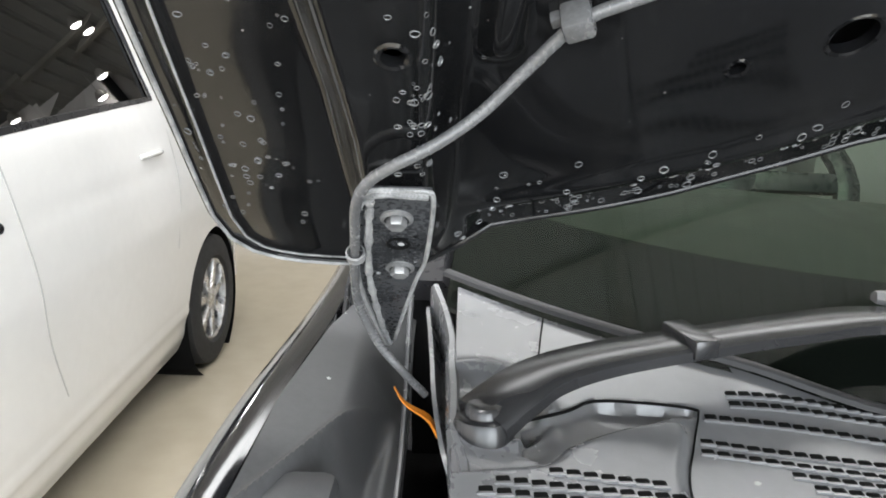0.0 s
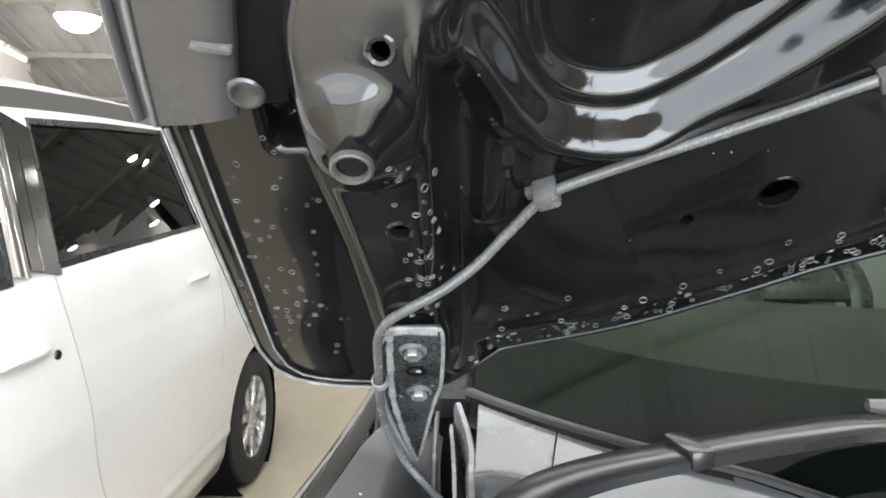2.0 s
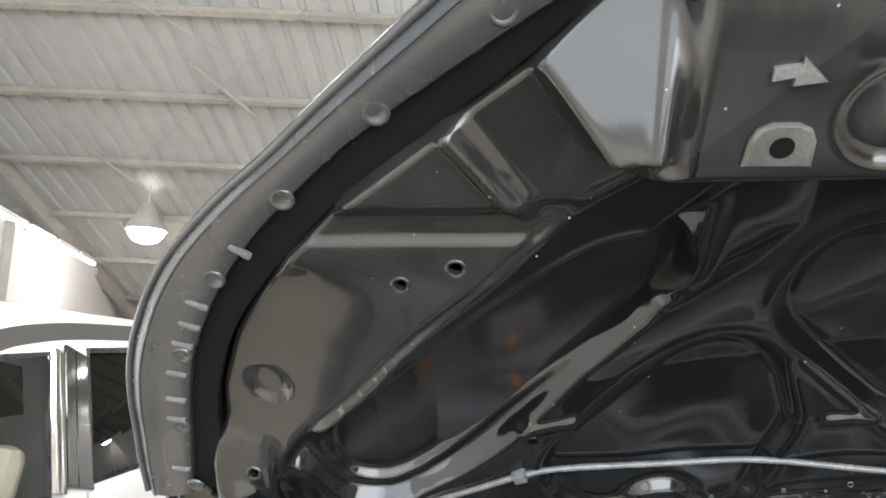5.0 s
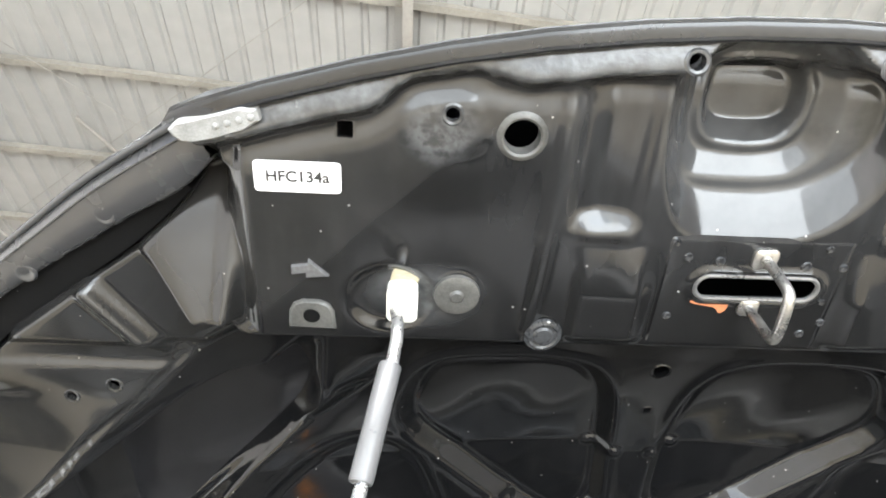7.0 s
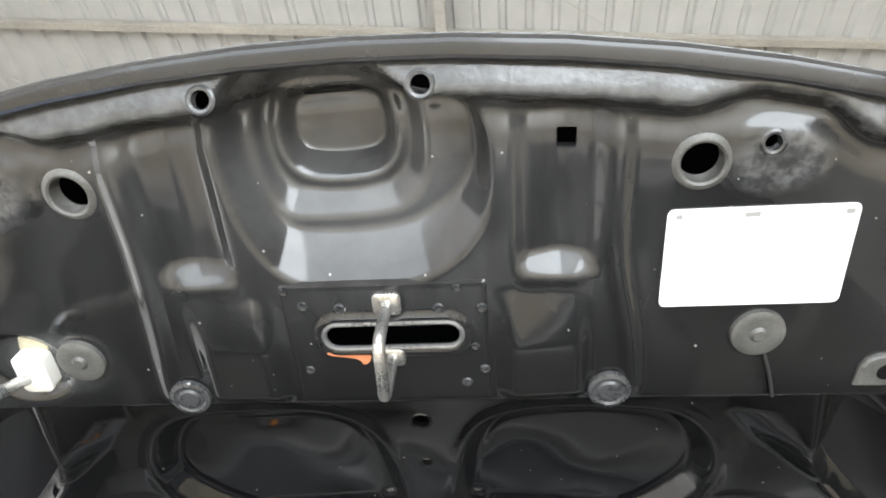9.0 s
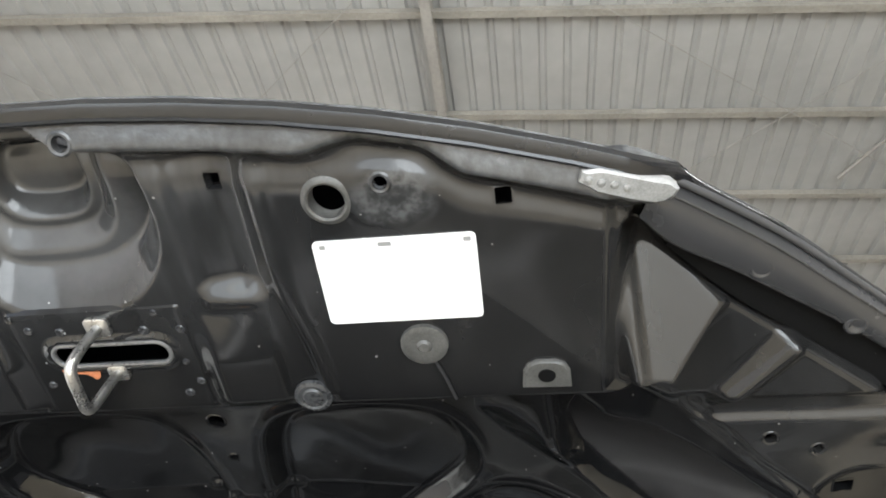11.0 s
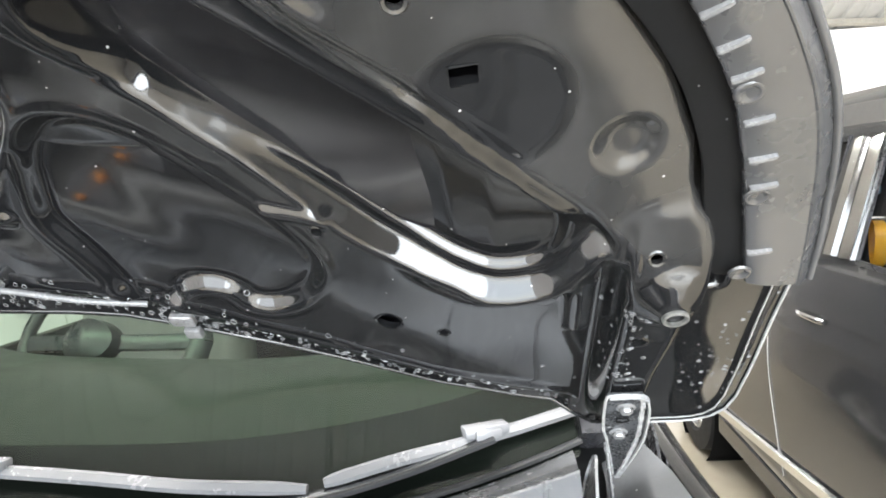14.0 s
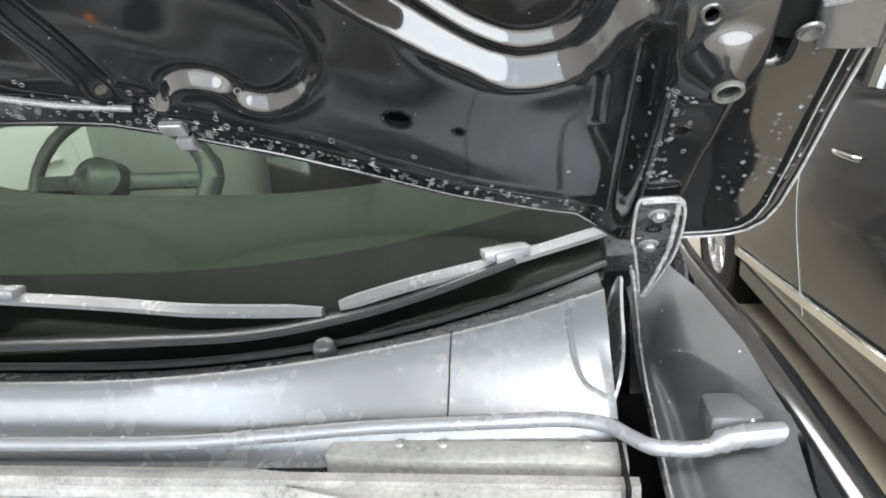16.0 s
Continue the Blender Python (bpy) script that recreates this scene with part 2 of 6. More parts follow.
BRACKET = material("dusty_black_bracket", (0.032, 0.033, 0.035), 0.28, noise_scale=30, vary=0.9, rough_vary=0.15, bump=0.1,
                   specks=0.25, speck_scale=120, speck_color=(0.35, 0.35, 0.35))
WAX = material("clear_sealant", (0.095, 0.097, 0.10), 0.14, coat=1.0)
RIM = material("dusty_black_rim", (0.012, 0.012, 0.0125), 0.13, noise_scale=12, vary=0.4, rough_vary=0.05, specks=0.06, speck_scale=210, speck_color=(0.12, 0.12, 0.12))
SEALER = material("grey_sealer_bead", (0.24, 0.24, 0.24), 0.5, noise_scale=90, vary=0.7, bump=0.3, bump_scale=150)
HOSE = material("grey_black_hose", (0.11, 0.11, 0.112), 0.25, noise_scale=40, vary=0.25, rough_vary=0.1)
WHITE_PLASTIC = material("white_plastic", (0.8, 0.79, 0.74), 0.35)
STICKER = material("white_sticker", (0.82, 0.82, 0.82), 0.4)
INK = material("black_ink", (0.02, 0.02, 0.02), 0.5)
INK_GREY = material("grey_ink", (0.25, 0.25, 0.25), 0.5)
ROD = material("galvanised_rod", (0.5, 0.5, 0.5), 0.3, metal=0.8, noise_scale=60, vary=0.3)
SLEEVE = material("grey_sleeve", (0.105, 0.105, 0.107), 0.4, noise_scale=20, vary=0.1)
ZINC = material("zinc_striker", (0.45, 0.44, 0.42), 0.32, metal=0.9, noise_scale=80, vary=0.4)
RUST = material("surface_rust", (0.45, 0.16, 0.07), 0.8, noise_scale=120, vary=0.4)
ORANGE = material("orange_primer", (0.75, 0.25, 0.02), 0.5, noise_scale=60, vary=0.3)
YELLOW_WAX = material("cream_wax_stain", (0.34, 0.31, 0.22), 0.5, noise_scale=60, vary=0.4)
HAZE = material("grey_wax_film", (0.075, 0.074, 0.07), 0.4, noise_scale=50, vary=0.5, rough_vary=0.1)
COWL = material("grey_cowl_plastic", (0.115, 0.117, 0.122), 0.27, spec=0.7, noise_scale=5, vary=0.08, rough_vary=0.02, bump=0.04, bump_scale=500, specks=0.02, speck_scale=70)
APRON = material("dusty_grey_apron", (0.055, 0.056, 0.058), 0.5, noise_scale=12, vary=0.3, rough_vary=0.12, bump=0.08, bump_scale=250, specks=0.1, speck_scale=60)
RUBBER = material("black_rubber", (0.02, 0.02, 0.021), 0.5, noise_scale=30, vary=0.3)
WIPER = material("satin_wiper_arm", (0.018, 0.018, 0.019), 0.25, noise_scale=9, vary=0.05, rough_vary=0.01)
BLADE = material("grey_wiper_blade", (0.10, 0.10, 0.103), 0.27, noise_scale=12, vary=0.04, rough_vary=0.01)
BAY = material("dirty_bay_metal", (0.15, 0.145, 0.138), 0.5, noise_scale=25, vary=0.6, rough_vary=0.2, bump=0.2, bump_scale=120)
GLASS = glass_material("green_tinted_glass", (0.34, 0.43, 0.34))
SIDE_GLASS = glass_material("dark_side_glass", (0.018, 0.018, 0.018), ior=1.5)
SEAM = material("grey_panel_gap", (0.42, 0.42, 0.41), 0.5)
CLEAR_GLASS = glass_material("clear_side_glass", (0.75, 0.77, 0.75))
TRIM = material("grey_green_trim", (0.012, 0.0145, 0.011), 0.6, noise_scale=30, vary=0.2)
FRIT = material("black_glass_print", (0.005, 0.005, 0.0055), 0.6, spec=0.15, noise_scale=20, vary=0.1)
CREAM = material("cream_leather", (0.62, 0.56, 0.45), 0.5, noise_scale=20, vary=0.1)
GREY_SEAT = material("grey_fabric", (0.13, 0.13, 0.125), 0.8, noise_scale=40, vary=0.2)
WHITE_PAINT = material("pearl_white_paint", (0.80, 0.795, 0.78), 0.2, coat=0.8, noise_scale=2, vary=0.03, rough_vary=0.03)
GREY_PAINT = material("dark_grey_paint", (0.026, 0.026, 0.027), 0.1, metal=0.0, coat=0.2, noise_scale=3, vary=0.1, rough_vary=0.03)
CHROME = material("chrome", (0.75, 0.75, 0.74), 0.12, metal=1.0)
BLACK_TRIM = material("satin_black_trim", (0.02, 0.02, 0.022), 0.3, noise_scale=10, vary=0.2)
TYRE = material("tyre_rubber", (0.02, 0.02, 0.02), 0.75, noise_scale=40, vary=0.3, bump=0.3)
ALLOY = material("silver_alloy", (0.55, 0.55, 0.55), 0.28, metal=0.9, noise_scale=20, vary=0.1)
YELLOW = material("yellow_plastic", (0.85, 0.42, 0.02), 0.45)
DUSTY = material("dusty_pale_metal", (0.20, 0.196, 0.186), 0.34, noise_scale=14, vary=0.4, rough_vary=0.12, bump=0.06, bump_scale=140, specks=0.08, speck_scale=80, speck_color=(0.12, 0.07, 0.04))
BLUE = material("blue_visor", (0.2, 0.32, 0.42), 0.6)
FLOOR = material("beige_epoxy_floor", (0.45, 0.395, 0.305), 0.09, noise_scale=0.8, vary=0.08, rough_vary=0.05, coat=0.4)
WALL = material("white_wall", (0.78, 0.75, 0.73), 0.8, noise_scale=1.5, vary=0.05)
SHEET = material("grey_roof_sheet", (0.388, 0.384, 0.368), 0.45, noise_scale=0.6, vary=0.12, rough_vary=0.1, random_value=0.1)
PURLIN = material("cream_purlin", (0.33, 0.31, 0.27), 0.55, noise_scale=3, vary=0.25)
RAFTER = material("grey_rafter", (0.36, 0.34, 0.31), 0.55, noise_scale=3, vary=0.2)
LAMP = material("lamp_face", (1, 1, 1), 0.5, emit=(1, 0.98, 0.94), emit_strength=45)
TUBE = material("tube_face", (1, 1, 1), 0.5, emit=(1, 0.96, 0.86), emit_strength=1.8)
WINDOW_FRAME = material("grey_window_frame", (0.10, 0.095, 0.088), 0.4, noise_scale=6, vary=0.1)
# lifted over the strip's grey to paint its rim highlight; a cap shares it
HIGHLIGHT_GREY = material("highlight_grey", (0.05, 0.05, 0.052), 0.2, noise_scale=6, vary=0.1, rough_vary=0.04)
BOLT = material("bright_zinc_bolt", (0.3, 0.3, 0.3), 0.42, metal=0.7, noise_scale=90, vary=0.5)
BUFFER = material("grey_rubber_buffer", (0.23, 0.23, 0.225), 0.45, noise_scale=60, vary=0.35, bump=0.15)
ASPHALT = material("outdoor_asphalt", (0.2, 0.2, 0.19), 0.9, noise_scale=0.5, vary=0.2)


# ---------------------------------------------------------------- mesh helpers
PLACE = {}


def part(name, verts, faces, mat, parent=None, label="", smooth=True, local=False, at=None):
    """Links one mesh object, in world or in its parent's own coordinates."""
    me = bpy.data.meshes.new(name)
    me.from_pydata([tuple(map(float, v)) for v in verts], [], [tuple(map(int, f)) for f in faces])
    me.validate()
    if smooth:
        me.polygons.foreach_set("use_smooth", [True] * len(me.polygons))
        me.set_sharp_from_angle(angle=radians(38))
    if mat:
        me.materials.append(mat)
    ob = new(name, me)
    m = at or Matrix()
    ob.matrix_basis = m
    if parent:
        ob.parent = parent
        if not local:
            ob.matrix_parent_inverse = PLACE[parent].inverted()
        PLACE[ob] = (PLACE[parent] @ m) if local else m
    else:
        PLACE[ob] = m
    if label:
        tagged(ob, label)
    return ob


def empty(name, at, label, category, group="", kind=""):
    ob = new(name)
    ob.matrix_basis = at
    PLACE[ob] = at
    return tagged(ob, label, category, group, kind)


def join(*pieces):
    """Several (verts, faces) as one."""
    vs, fs = [], []
    for v, f in pieces:
        k = len(vs)
        vs += [tuple(p) for p in v]
        fs += [tuple(i + k for i in q) for q in f]
    return vs, fs


def moved(vf, m):
    return [tuple(m @ Vector(p)) for p in vf[0]], vf[1]


def box(x0, x1, y0, y1, z0, z1, bevel=0.0):
    bm = bmesh.new()
    bmesh.ops.create_cube(bm, size=1)
    for v in bm.verts:
        v.co = ((x0 + x1) / 2 + v.co.x * (x1 - x0), (y0 + y1) / 2 + v.co.y * (y1 - y0), (z0 + z1) / 2 + v.co.z * (z1 - z0))
    if bevel:
        bmesh.ops.bevel(bm, geom=bm.edges[:], offset=bevel, segments=2, affect="EDGES", profile=0.5)
    bm.verts.index_update()
    out = [tuple(v.co) for v in bm.verts], [tuple(v.index for v in f.verts) for f in bm.faces]
    bm.free()
    return out


def lathe(profile, n=24, close=False):
    """Profile rows (radius, height) turned round z."""
    vs, fs = [], []
    for r, h in profile:
        for i in range(n):
            a = 2 * math.pi * i / n
            vs.append((r * math.cos(a), r * math.sin(a), h))
    m = len(profile)
    for j in range(m - 1):
        for i in range(n):
            k = (i + 1) % n
            fs.append((j * n + i, j * n + k, (j + 1) * n + k, (j + 1) * n + i))
    if close:
        fs.append(tuple((m - 1) * n + i for i in range(n)))
    return vs, fs


def smooth_path(pts, n=6):
    """Catmull-Rom through the points."""
    p = [Vector(q) for q in pts]
    p = [2 * p[0] - p[1]] + p + [2 * p[-1] - p[-2]]
    out = []
    for i in range(1, len(p) - 2):
        for k in range(n):
            t = k / n
            out.append(0.5 * (2 * p[i] + (p[i + 1] - p[i - 1]) * t + (2 * p[i - 1] - 5 * p[i] + 4 * p[i + 1] - p[i + 2]) * t * t
                              + (3 * p[i] - p[i - 1] - 3 * p[i + 1] + p[i + 2]) * t ** 3))
    out.append(p[-2])
    return out


def sweep(path, section, up=(0, 0, 1), scale=None, caps=True):
    """A closed section (a, b) carried along a path; a lies to the side, b along up."""
    vs, fs = [], []
    n = len(section)
    for i, p in enumerate(path):
        d = (path[min(i + 1, len(path) - 1)] - path[max(i - 1, 0)]).normalized()
        side = d.cross(Vector(up)).normalized()
        top = side.cross(d)
        s = scale[i] if scale else 1.0
        for a, b in section:
            vs.append(tuple(p + side * a * s + top * b * s))
    for i in range(len(path) - 1):
        for k in range(n):
            q = (k + 1) % n
            fs.append((i * n + k, i * n + q, (i + 1) * n + q, (i + 1) * n + k))
    if caps:
        fs.append(tuple(range(n))[::-1])
        fs.append(tuple((len(path) - 1) * n + k for k in range(n)))
    return vs, fs


def tube(pts, r, n=10, smooth=6, up=(0, 0, 1)):
    path = smooth_path(pts, smooth) if smooth else [Vector(p) for p in pts]
    return sweep(path, [(r * math.cos(2 * math.pi * i / n), r * math.sin(2 * math.pi * i / n)) for i in range(n)], up)


def rounded(w, h, r, n=4):
    """A rounded rectangle as points round its centre."""
    out = []
    for cx, cy, a0 in ((w / 2 - r, h / 2 - r, 0), (-w / 2 + r, h / 2 - r, 90), (-w / 2 + r, -h / 2 + r, 180), (w / 2 - r, -h / 2 + r, 270)):
        for k in range(n + 1):
            a = radians(a0 + 90 * k / n)
            out.append((cx + r * math.cos(a), cy + r * math.sin(a)))
    return out


def plate(outline, z0, z1, bevel=0.0):
    """A flat outline raised from z0 to z1, its upper rim drawn in by bevel."""
    n = len(outline)
    cx, cy = sum(p[0] for p in outline) / n, sum(p[1] for p in outline) / n
    vs = [(x, y, z0) for x, y in outline] + [(x, y, z1 - bevel * 0.6) for x, y in outline]
    ring = 2
    if bevel:
        size = max(1e-6, max(math.hypot(x - cx, y - cy) for x, y in outline))
        k = 1 - bevel / size
        vs += [(cx + (x - cx) * k, cy + (y - cy) * k, z1) for x, y in outline]
        ring = 3
    fs = [tuple((j * n + i, j * n + (i + 1) % n, (j + 1) * n + (i + 1) % n, (j + 1) * n + i)) for j in range(ring - 1) for i in range(n)]
    fs.append(tuple((ring - 1) * n + i for i in range(n)))
    return vs, fs


def chaikin(pts, times=2):
    p = [tuple(q) for q in pts]
    for _ in range(times):
        out = []
        for a, b in zip(p, p[1:] + p[:1]):
            out += [(0.75 * a[0] + 0.25 * b[0], 0.75 * a[1] + 0.25 * b[1]), (0.25 * a[0] + 0.75 * b[0], 0.25 * a[1] + 0.75 * b[1])]
        p = out
    return p


def sdf_poly(u, v, pts):
    """Signed distance to a polygon, minus inside."""
    u, v = np.asarray(u, float), np.asarray(v, float)
    d = np.full(u.shape, 1e9)
    inside = np.zeros(u.shape, bool)
    for (ax, ay), (bx, by) in zip(pts, pts[1:] + pts[:1]):
        ex, ey = bx - ax, by - ay
        wx, wy = u - ax, v - ay
        t = np.clip((wx * ex + wy * ey) / (ex * ex + ey * ey + 1e-12), 0, 1)
        d = np.minimum(d, (wx - ex * t) ** 2 + (wy - ey * t) ** 2)
        hit = ((ay > v) != (by > v)) & (u < ex * (v - ay) / (by - ay + 1e-15) + ax)
        inside ^= hit
    return np.where(inside, -1, 1) * np.sqrt(d)


def sdf_seg(u, v, a, b):
    ex, ey = b[0] - a[0], b[1] - a[1]
    t = np.clip(((u - a[0]) * ex + (v - a[1]) * ey) / (ex * ex + ey * ey), 0, 1)
    return np.hypot(u - a[0] - ex * t, v - a[1] - ey * t)


def sstep(x):
    x = np.clip(x, 0, 1)
    return x * x * (3 - 2 * x)


def sheet_mesh(xs, ys, keep_sdf, place):
    """A grid over xs, ys, kept where keep_sdf is negative; its rim is drawn onto the outline. place gives the points."""
    xx, yy = np.meshgrid(xs, ys, indexing="ij")
    step = xs[1] - xs[0]
    s = keep_sdf(xx, yy)
    e = step * 0.05
    gx = (keep_sdf(xx + e, yy) - s) / e
    gy = (keep_sdf(xx, yy + e) - s) / e
    near = np.abs(s) < step * 0.72
    x2 = np.where(near, xx - s * gx, xx)
    y2 = np.where(near, yy - s * gy, yy)
    ok = (s < 0) | near
    pts = np.stack(place(x2, y2), -1).reshape(-1, 3)
    n0, n1 = xx.shape
    idx = np.arange(n0 * n1).reshape(n0, n1)
    quad = ok[:-1, :-1] & ok[1:, :-1] & ok[1:, 1:] & ok[:-1, 1:]
    quad &= ((s < -step * 0.3)[:-1, :-1] | (s < -step * 0.3)[1:, :-1] | (s < -step * 0.3)[1:, 1:] | (s < -step * 0.3)[:-1, 1:])
    f = np.stack([idx[:-1, :-1][quad], idx[1:, :-1][quad], idx[1:, 1:][quad], idx[:-1, 1:][quad]], -1)
    used = np.unique(f)
    back = np.full(n0 * n1, -1)
    back[used] = np.arange(len(used))
    return pts[used].tolist(), back[f].tolist()


# ---------------------------------------------------------------- the hall
XC = 0.6816


def roof_z(y):
    return 8.08 - 0.45 * (y + 0.57)


hall_floor = part("floor", *box(-14, 14, -7, 14, -0.1, 0), FLOOR, smooth=False)
tagged(hall_floor, "glossy beige epoxy hall floor", "floor", kind="structure")
outside = part("ground", *box(-400, 400, -400, -7.004, -0.12, -0.02), ASPHALT, smooth=False)
tagged(outside, "grey paved forecourt before the hall", "ground", kind="structure")


def hpart(name, verts, faces, mat, smooth=True):
    return part(name, [site(p) for p in verts], faces, mat, smooth=smooth)


def wall(name, a, b, z0, z1, thick=0.15, mat=WALL, label="plain white hall wall"):
    a, b = Vector((*a, 0)), Vector((*b, 0))
    d = (b - a)
    ang = math.degrees(math.atan2(d.y, d.x))
    vf = moved(box(0, d.length, 0, thick, z0, z1), pose(a.x, a.y, 0, 0, 0, ang))
    return tagged(hpart(name, *vf, mat, smooth=False), label, "wall", kind="structure")


LOW = -0.487
wall("wall_west", (-4.35, 2.6), (-7.75, 13.9), LOW, 3.2)
wall("wall_corner", (-4.2, -7), (-4.35, 2.6), LOW, 3.2)
wall("wall_north", (1.2, 9.95), (13.9, 9.95), LOW, 3.25)
wall("wall_return", (1.2, 13.7), (1.2, 9.95), LOW, 3.2)
wall("wall_back", (-8.0, 13.7), (1.2, 13.7), LOW, 1.72)
wall("wall_east", (13.9, 13.9), (13.9, -7), LOW, 8)
wall("wall_south", (13.9, -6.9), (7.5, -6.9), LOW, 10)
wall("wall_gable", (7.5, -6.9), (-5.5, -6.9), 4.6, 10.9)

# corrugated roof, one sheet of ribs per bay
RIB = 0.25
vs, fs = [], []
prof = [(0, 0), (0.06, 0), (0.085, 0.035), (0.125, 0.035), (0.15, 0)]
xs = []
x = -14.0
while x < 14:
    for dx, dz in prof:
        xs.append((x + dx, dz))
    x += RIB
for yy in (-7.2, 13.9):
    for px, dz in xs:
        vs.append((px, yy, roof_z(yy) + dz))
for i in range(len(xs) - 1):
    fs.append((i, i + 1, len(xs) + i + 1, len(xs) + i))
ceil = hpart("ceiling", vs, fs, SHEET, smooth=False)
tagged(ceil, "ribbed grey metal roof sheets", "ceiling", kind="structure")

SLOPE = math.atan(0.45)
for k in range(14):
    d = 6.5 * (0.845 + 0.172 * (k - 4))
    y = d - 0.57
    if y > 13.3 or y < -6.8:
        continue
    c = box(-14, 14, -0.022, 0.022, -0.085, -0.01)
    lip = box(-14, 14, -0.028, 0.045, -0.095, -0.087)
    t = hpart("trim", *moved(join(c, lip), pose(0, y - 0.05, roof_z(y - 0.05), 0, 0, 5) @ pose(0, 0, 0, -math.degrees(SLOPE), 2.2)), PURLIN, smooth=False)
    tagged(t, "cream painted steel roof purlin", "roof beam", "roof purlins", "structure")
for x in (-6.6, 0.28, 7.4):
    pts = [Vector((x, -6.9, roof_z(-6.9) - 0.15)), Vector((x, 13.5, roof_z(13.5) - 0.15))]
    web = sweep(pts, [(-0.05, -0.12), (0.05, -0.12), (0.05, -0.108), (0.008, -0.108), (0.008, 0.108), (0.05, 0.108), (0.05, 0.12),
                      (-0.05, 0.12), (-0.05, 0.108), (-0.008, 0.108), (-0.008, -0.108), (-0.05, -0.108)])
    tagged(hpart("trim", *web, RAFTER, smooth=False), "painted steel roof rafter", "roof beam", "roof rafters", "structure")
# thin bracing rods and hangers under the roof
for a, b in (((-5.0, 4.2), (-0.8, 7.8)), ((-4.6, 7.6), (-0.4, 4.6)), ((1.2, 4.4), (6.4, 7.8)), ((1.4, 7.9), (6.2, 4.6))):
    p = [Vector((a[0], a[1], roof_z(a[1]) - 0.2)), Vector((b[0], b[1], roof_z(b[1]) - 0.2))]
    tagged(hpart("trim", *tube(p, 0.005, 6, 0), RAFTER), "thin steel bracing rod under the roof", "bracing rod", "bracing rods", "structure")
for x, y, dx in ((-3.3, 6.2, 0.5), (5.2, 6.4, -0.5), (-5.2, 7.4, 0.4)):
    p = [Vector((x, y, roof_z(y) - 0.16)), Vector((x + dx, y + 0.75, roof_z(y + 0.75) - 0.16))]
    tagged(hpart("trim", *tube(p, 0.02, 6, 0), RAFTER), "dark sag bar between two purlins", "bracing rod", "sag bars", "structure")
col = hpart("trim", *box(-5.62, -5.5, 6.6, 6.72, LOW, 3.2), RAFTER, smooth=False)
tagged(col, "grey steel column by the wall", "column", kind="structure")

# tube lamps along the head of the west wall
for k in range(9):
    f = k / 8
    ax, ay = -5.05 - 2.25 * f, 4.9 + 7.4 * f
    lamp = empty("tube_lamp", pose(*site((ax, ay, 3.24)), 0, 0, 107), "white tube lamp on the head of the wall", "lamp", "tube lamps")
    part("diffuser", *box(-0.32, 0.32, -0.025, 0.025, -0.02, 0.02, 0.006), TUBE, lamp, local=True)
    part("housing", *box(-0.34, 0.34, -0.045, 0.045, 0.021, 0.06), WALL, lamp, local=True)


def high_bay(x, y, z):
    t = empty("high_bay_lamp", Matrix.Translation(site((x, y, z))), "round white high-bay lamp hanging from the roof", "lamp", "high bay lamps")
    part("shade", *lathe([(0.03, 0.34), (0.09, 0.3), (0.12, 0.2), (0.22, 0.06), (0.23, 0.0), (0.215, 0.0), (0.20, 0.05)], 28), RAFTER, t, local=True)
    part("lamp_glass", *lathe([(0.205, 0.012), (0.19, -0.05), (0.14, -0.11), (0.07, -0.14), (0.0, -0.15)], 28), LAMP, t, local=True)
    part("cord", *tube([(0, 0, 0.34), (0, 0, 0.83 * (roof_z(y) - z))], 0.008, 6, 0, up=(1, 0, 0)), RAFTER, t, local=True)
    return t


# the first lamp is known; the four over the front are added, unseen
for x, y, z in ((-4.79, 8.28, 3.43), (-2.2, -1.0, 5.2), (3.6, -1.0, 5.2), (-2.2, -4.0, 5.4), (3.6, -4.0, 5.4)):
    high_bay(x, y, z)
for x, y, z in ((0.60, 7.62, 3.33), (1.00, 8.10, 3.04), (1.17, 8.10, 2.86), (2.30, 8.10, 3.00)):
    t = empty("spot_lamp", Matrix.Translation((x, y, z)), "small round white spot lamp hung under the roof", "lamp", "spot lamps")
    part("lamp_face", *lathe([(0.065, 0.0), (0.05, -0.018), (0.0, -0.024)], 20), LAMP, t, local=True)
    part("shade", *lathe([(0.070, -0.004), (0.072, 0.03), (0.04, 0.09), (0.0, 0.095)], 20), RAFTER, t, local=True)
    part("cord", *tube([(0, 0, 0.09), (0, 0, 0.40)], 0.006, 6, 0, up=(1, 0, 0)), RAFTER, t, local=True)
# unseen area lamps, added to brighten the hall from above
area_lamp("roof_fill_front", (0.7, -2.6, 5.4), (0.7, -1.6, 0), 5.8, 1.0, 370, (0.98, 0.99, 1.0))
area_lamp("roof_fill_back", (0.7, 4.4, 5.0), (0.7, 4.0, 0), 6.6, 1.0, 104, (0.98, 0.99, 1.0))


# ---------------------------------------------------------------- the black car: raised bonnet
car = empty("parked_car", pose(XC, 2.0, 0), "black car with its bonnet propped open, parked in the hall", "car")
TILT = radians(41.3)
HOOD = Matrix(((1, 0, 0, XC), (0, -math.cos(TILT), -math.sin(TILT), 0.40), (0, math.sin(TILT), -math.cos(TILT), 1.205), (0, 0, 0, 1)))


def front_v(u):
    return 0.837 - 0.43 * np.abs(u) ** 2


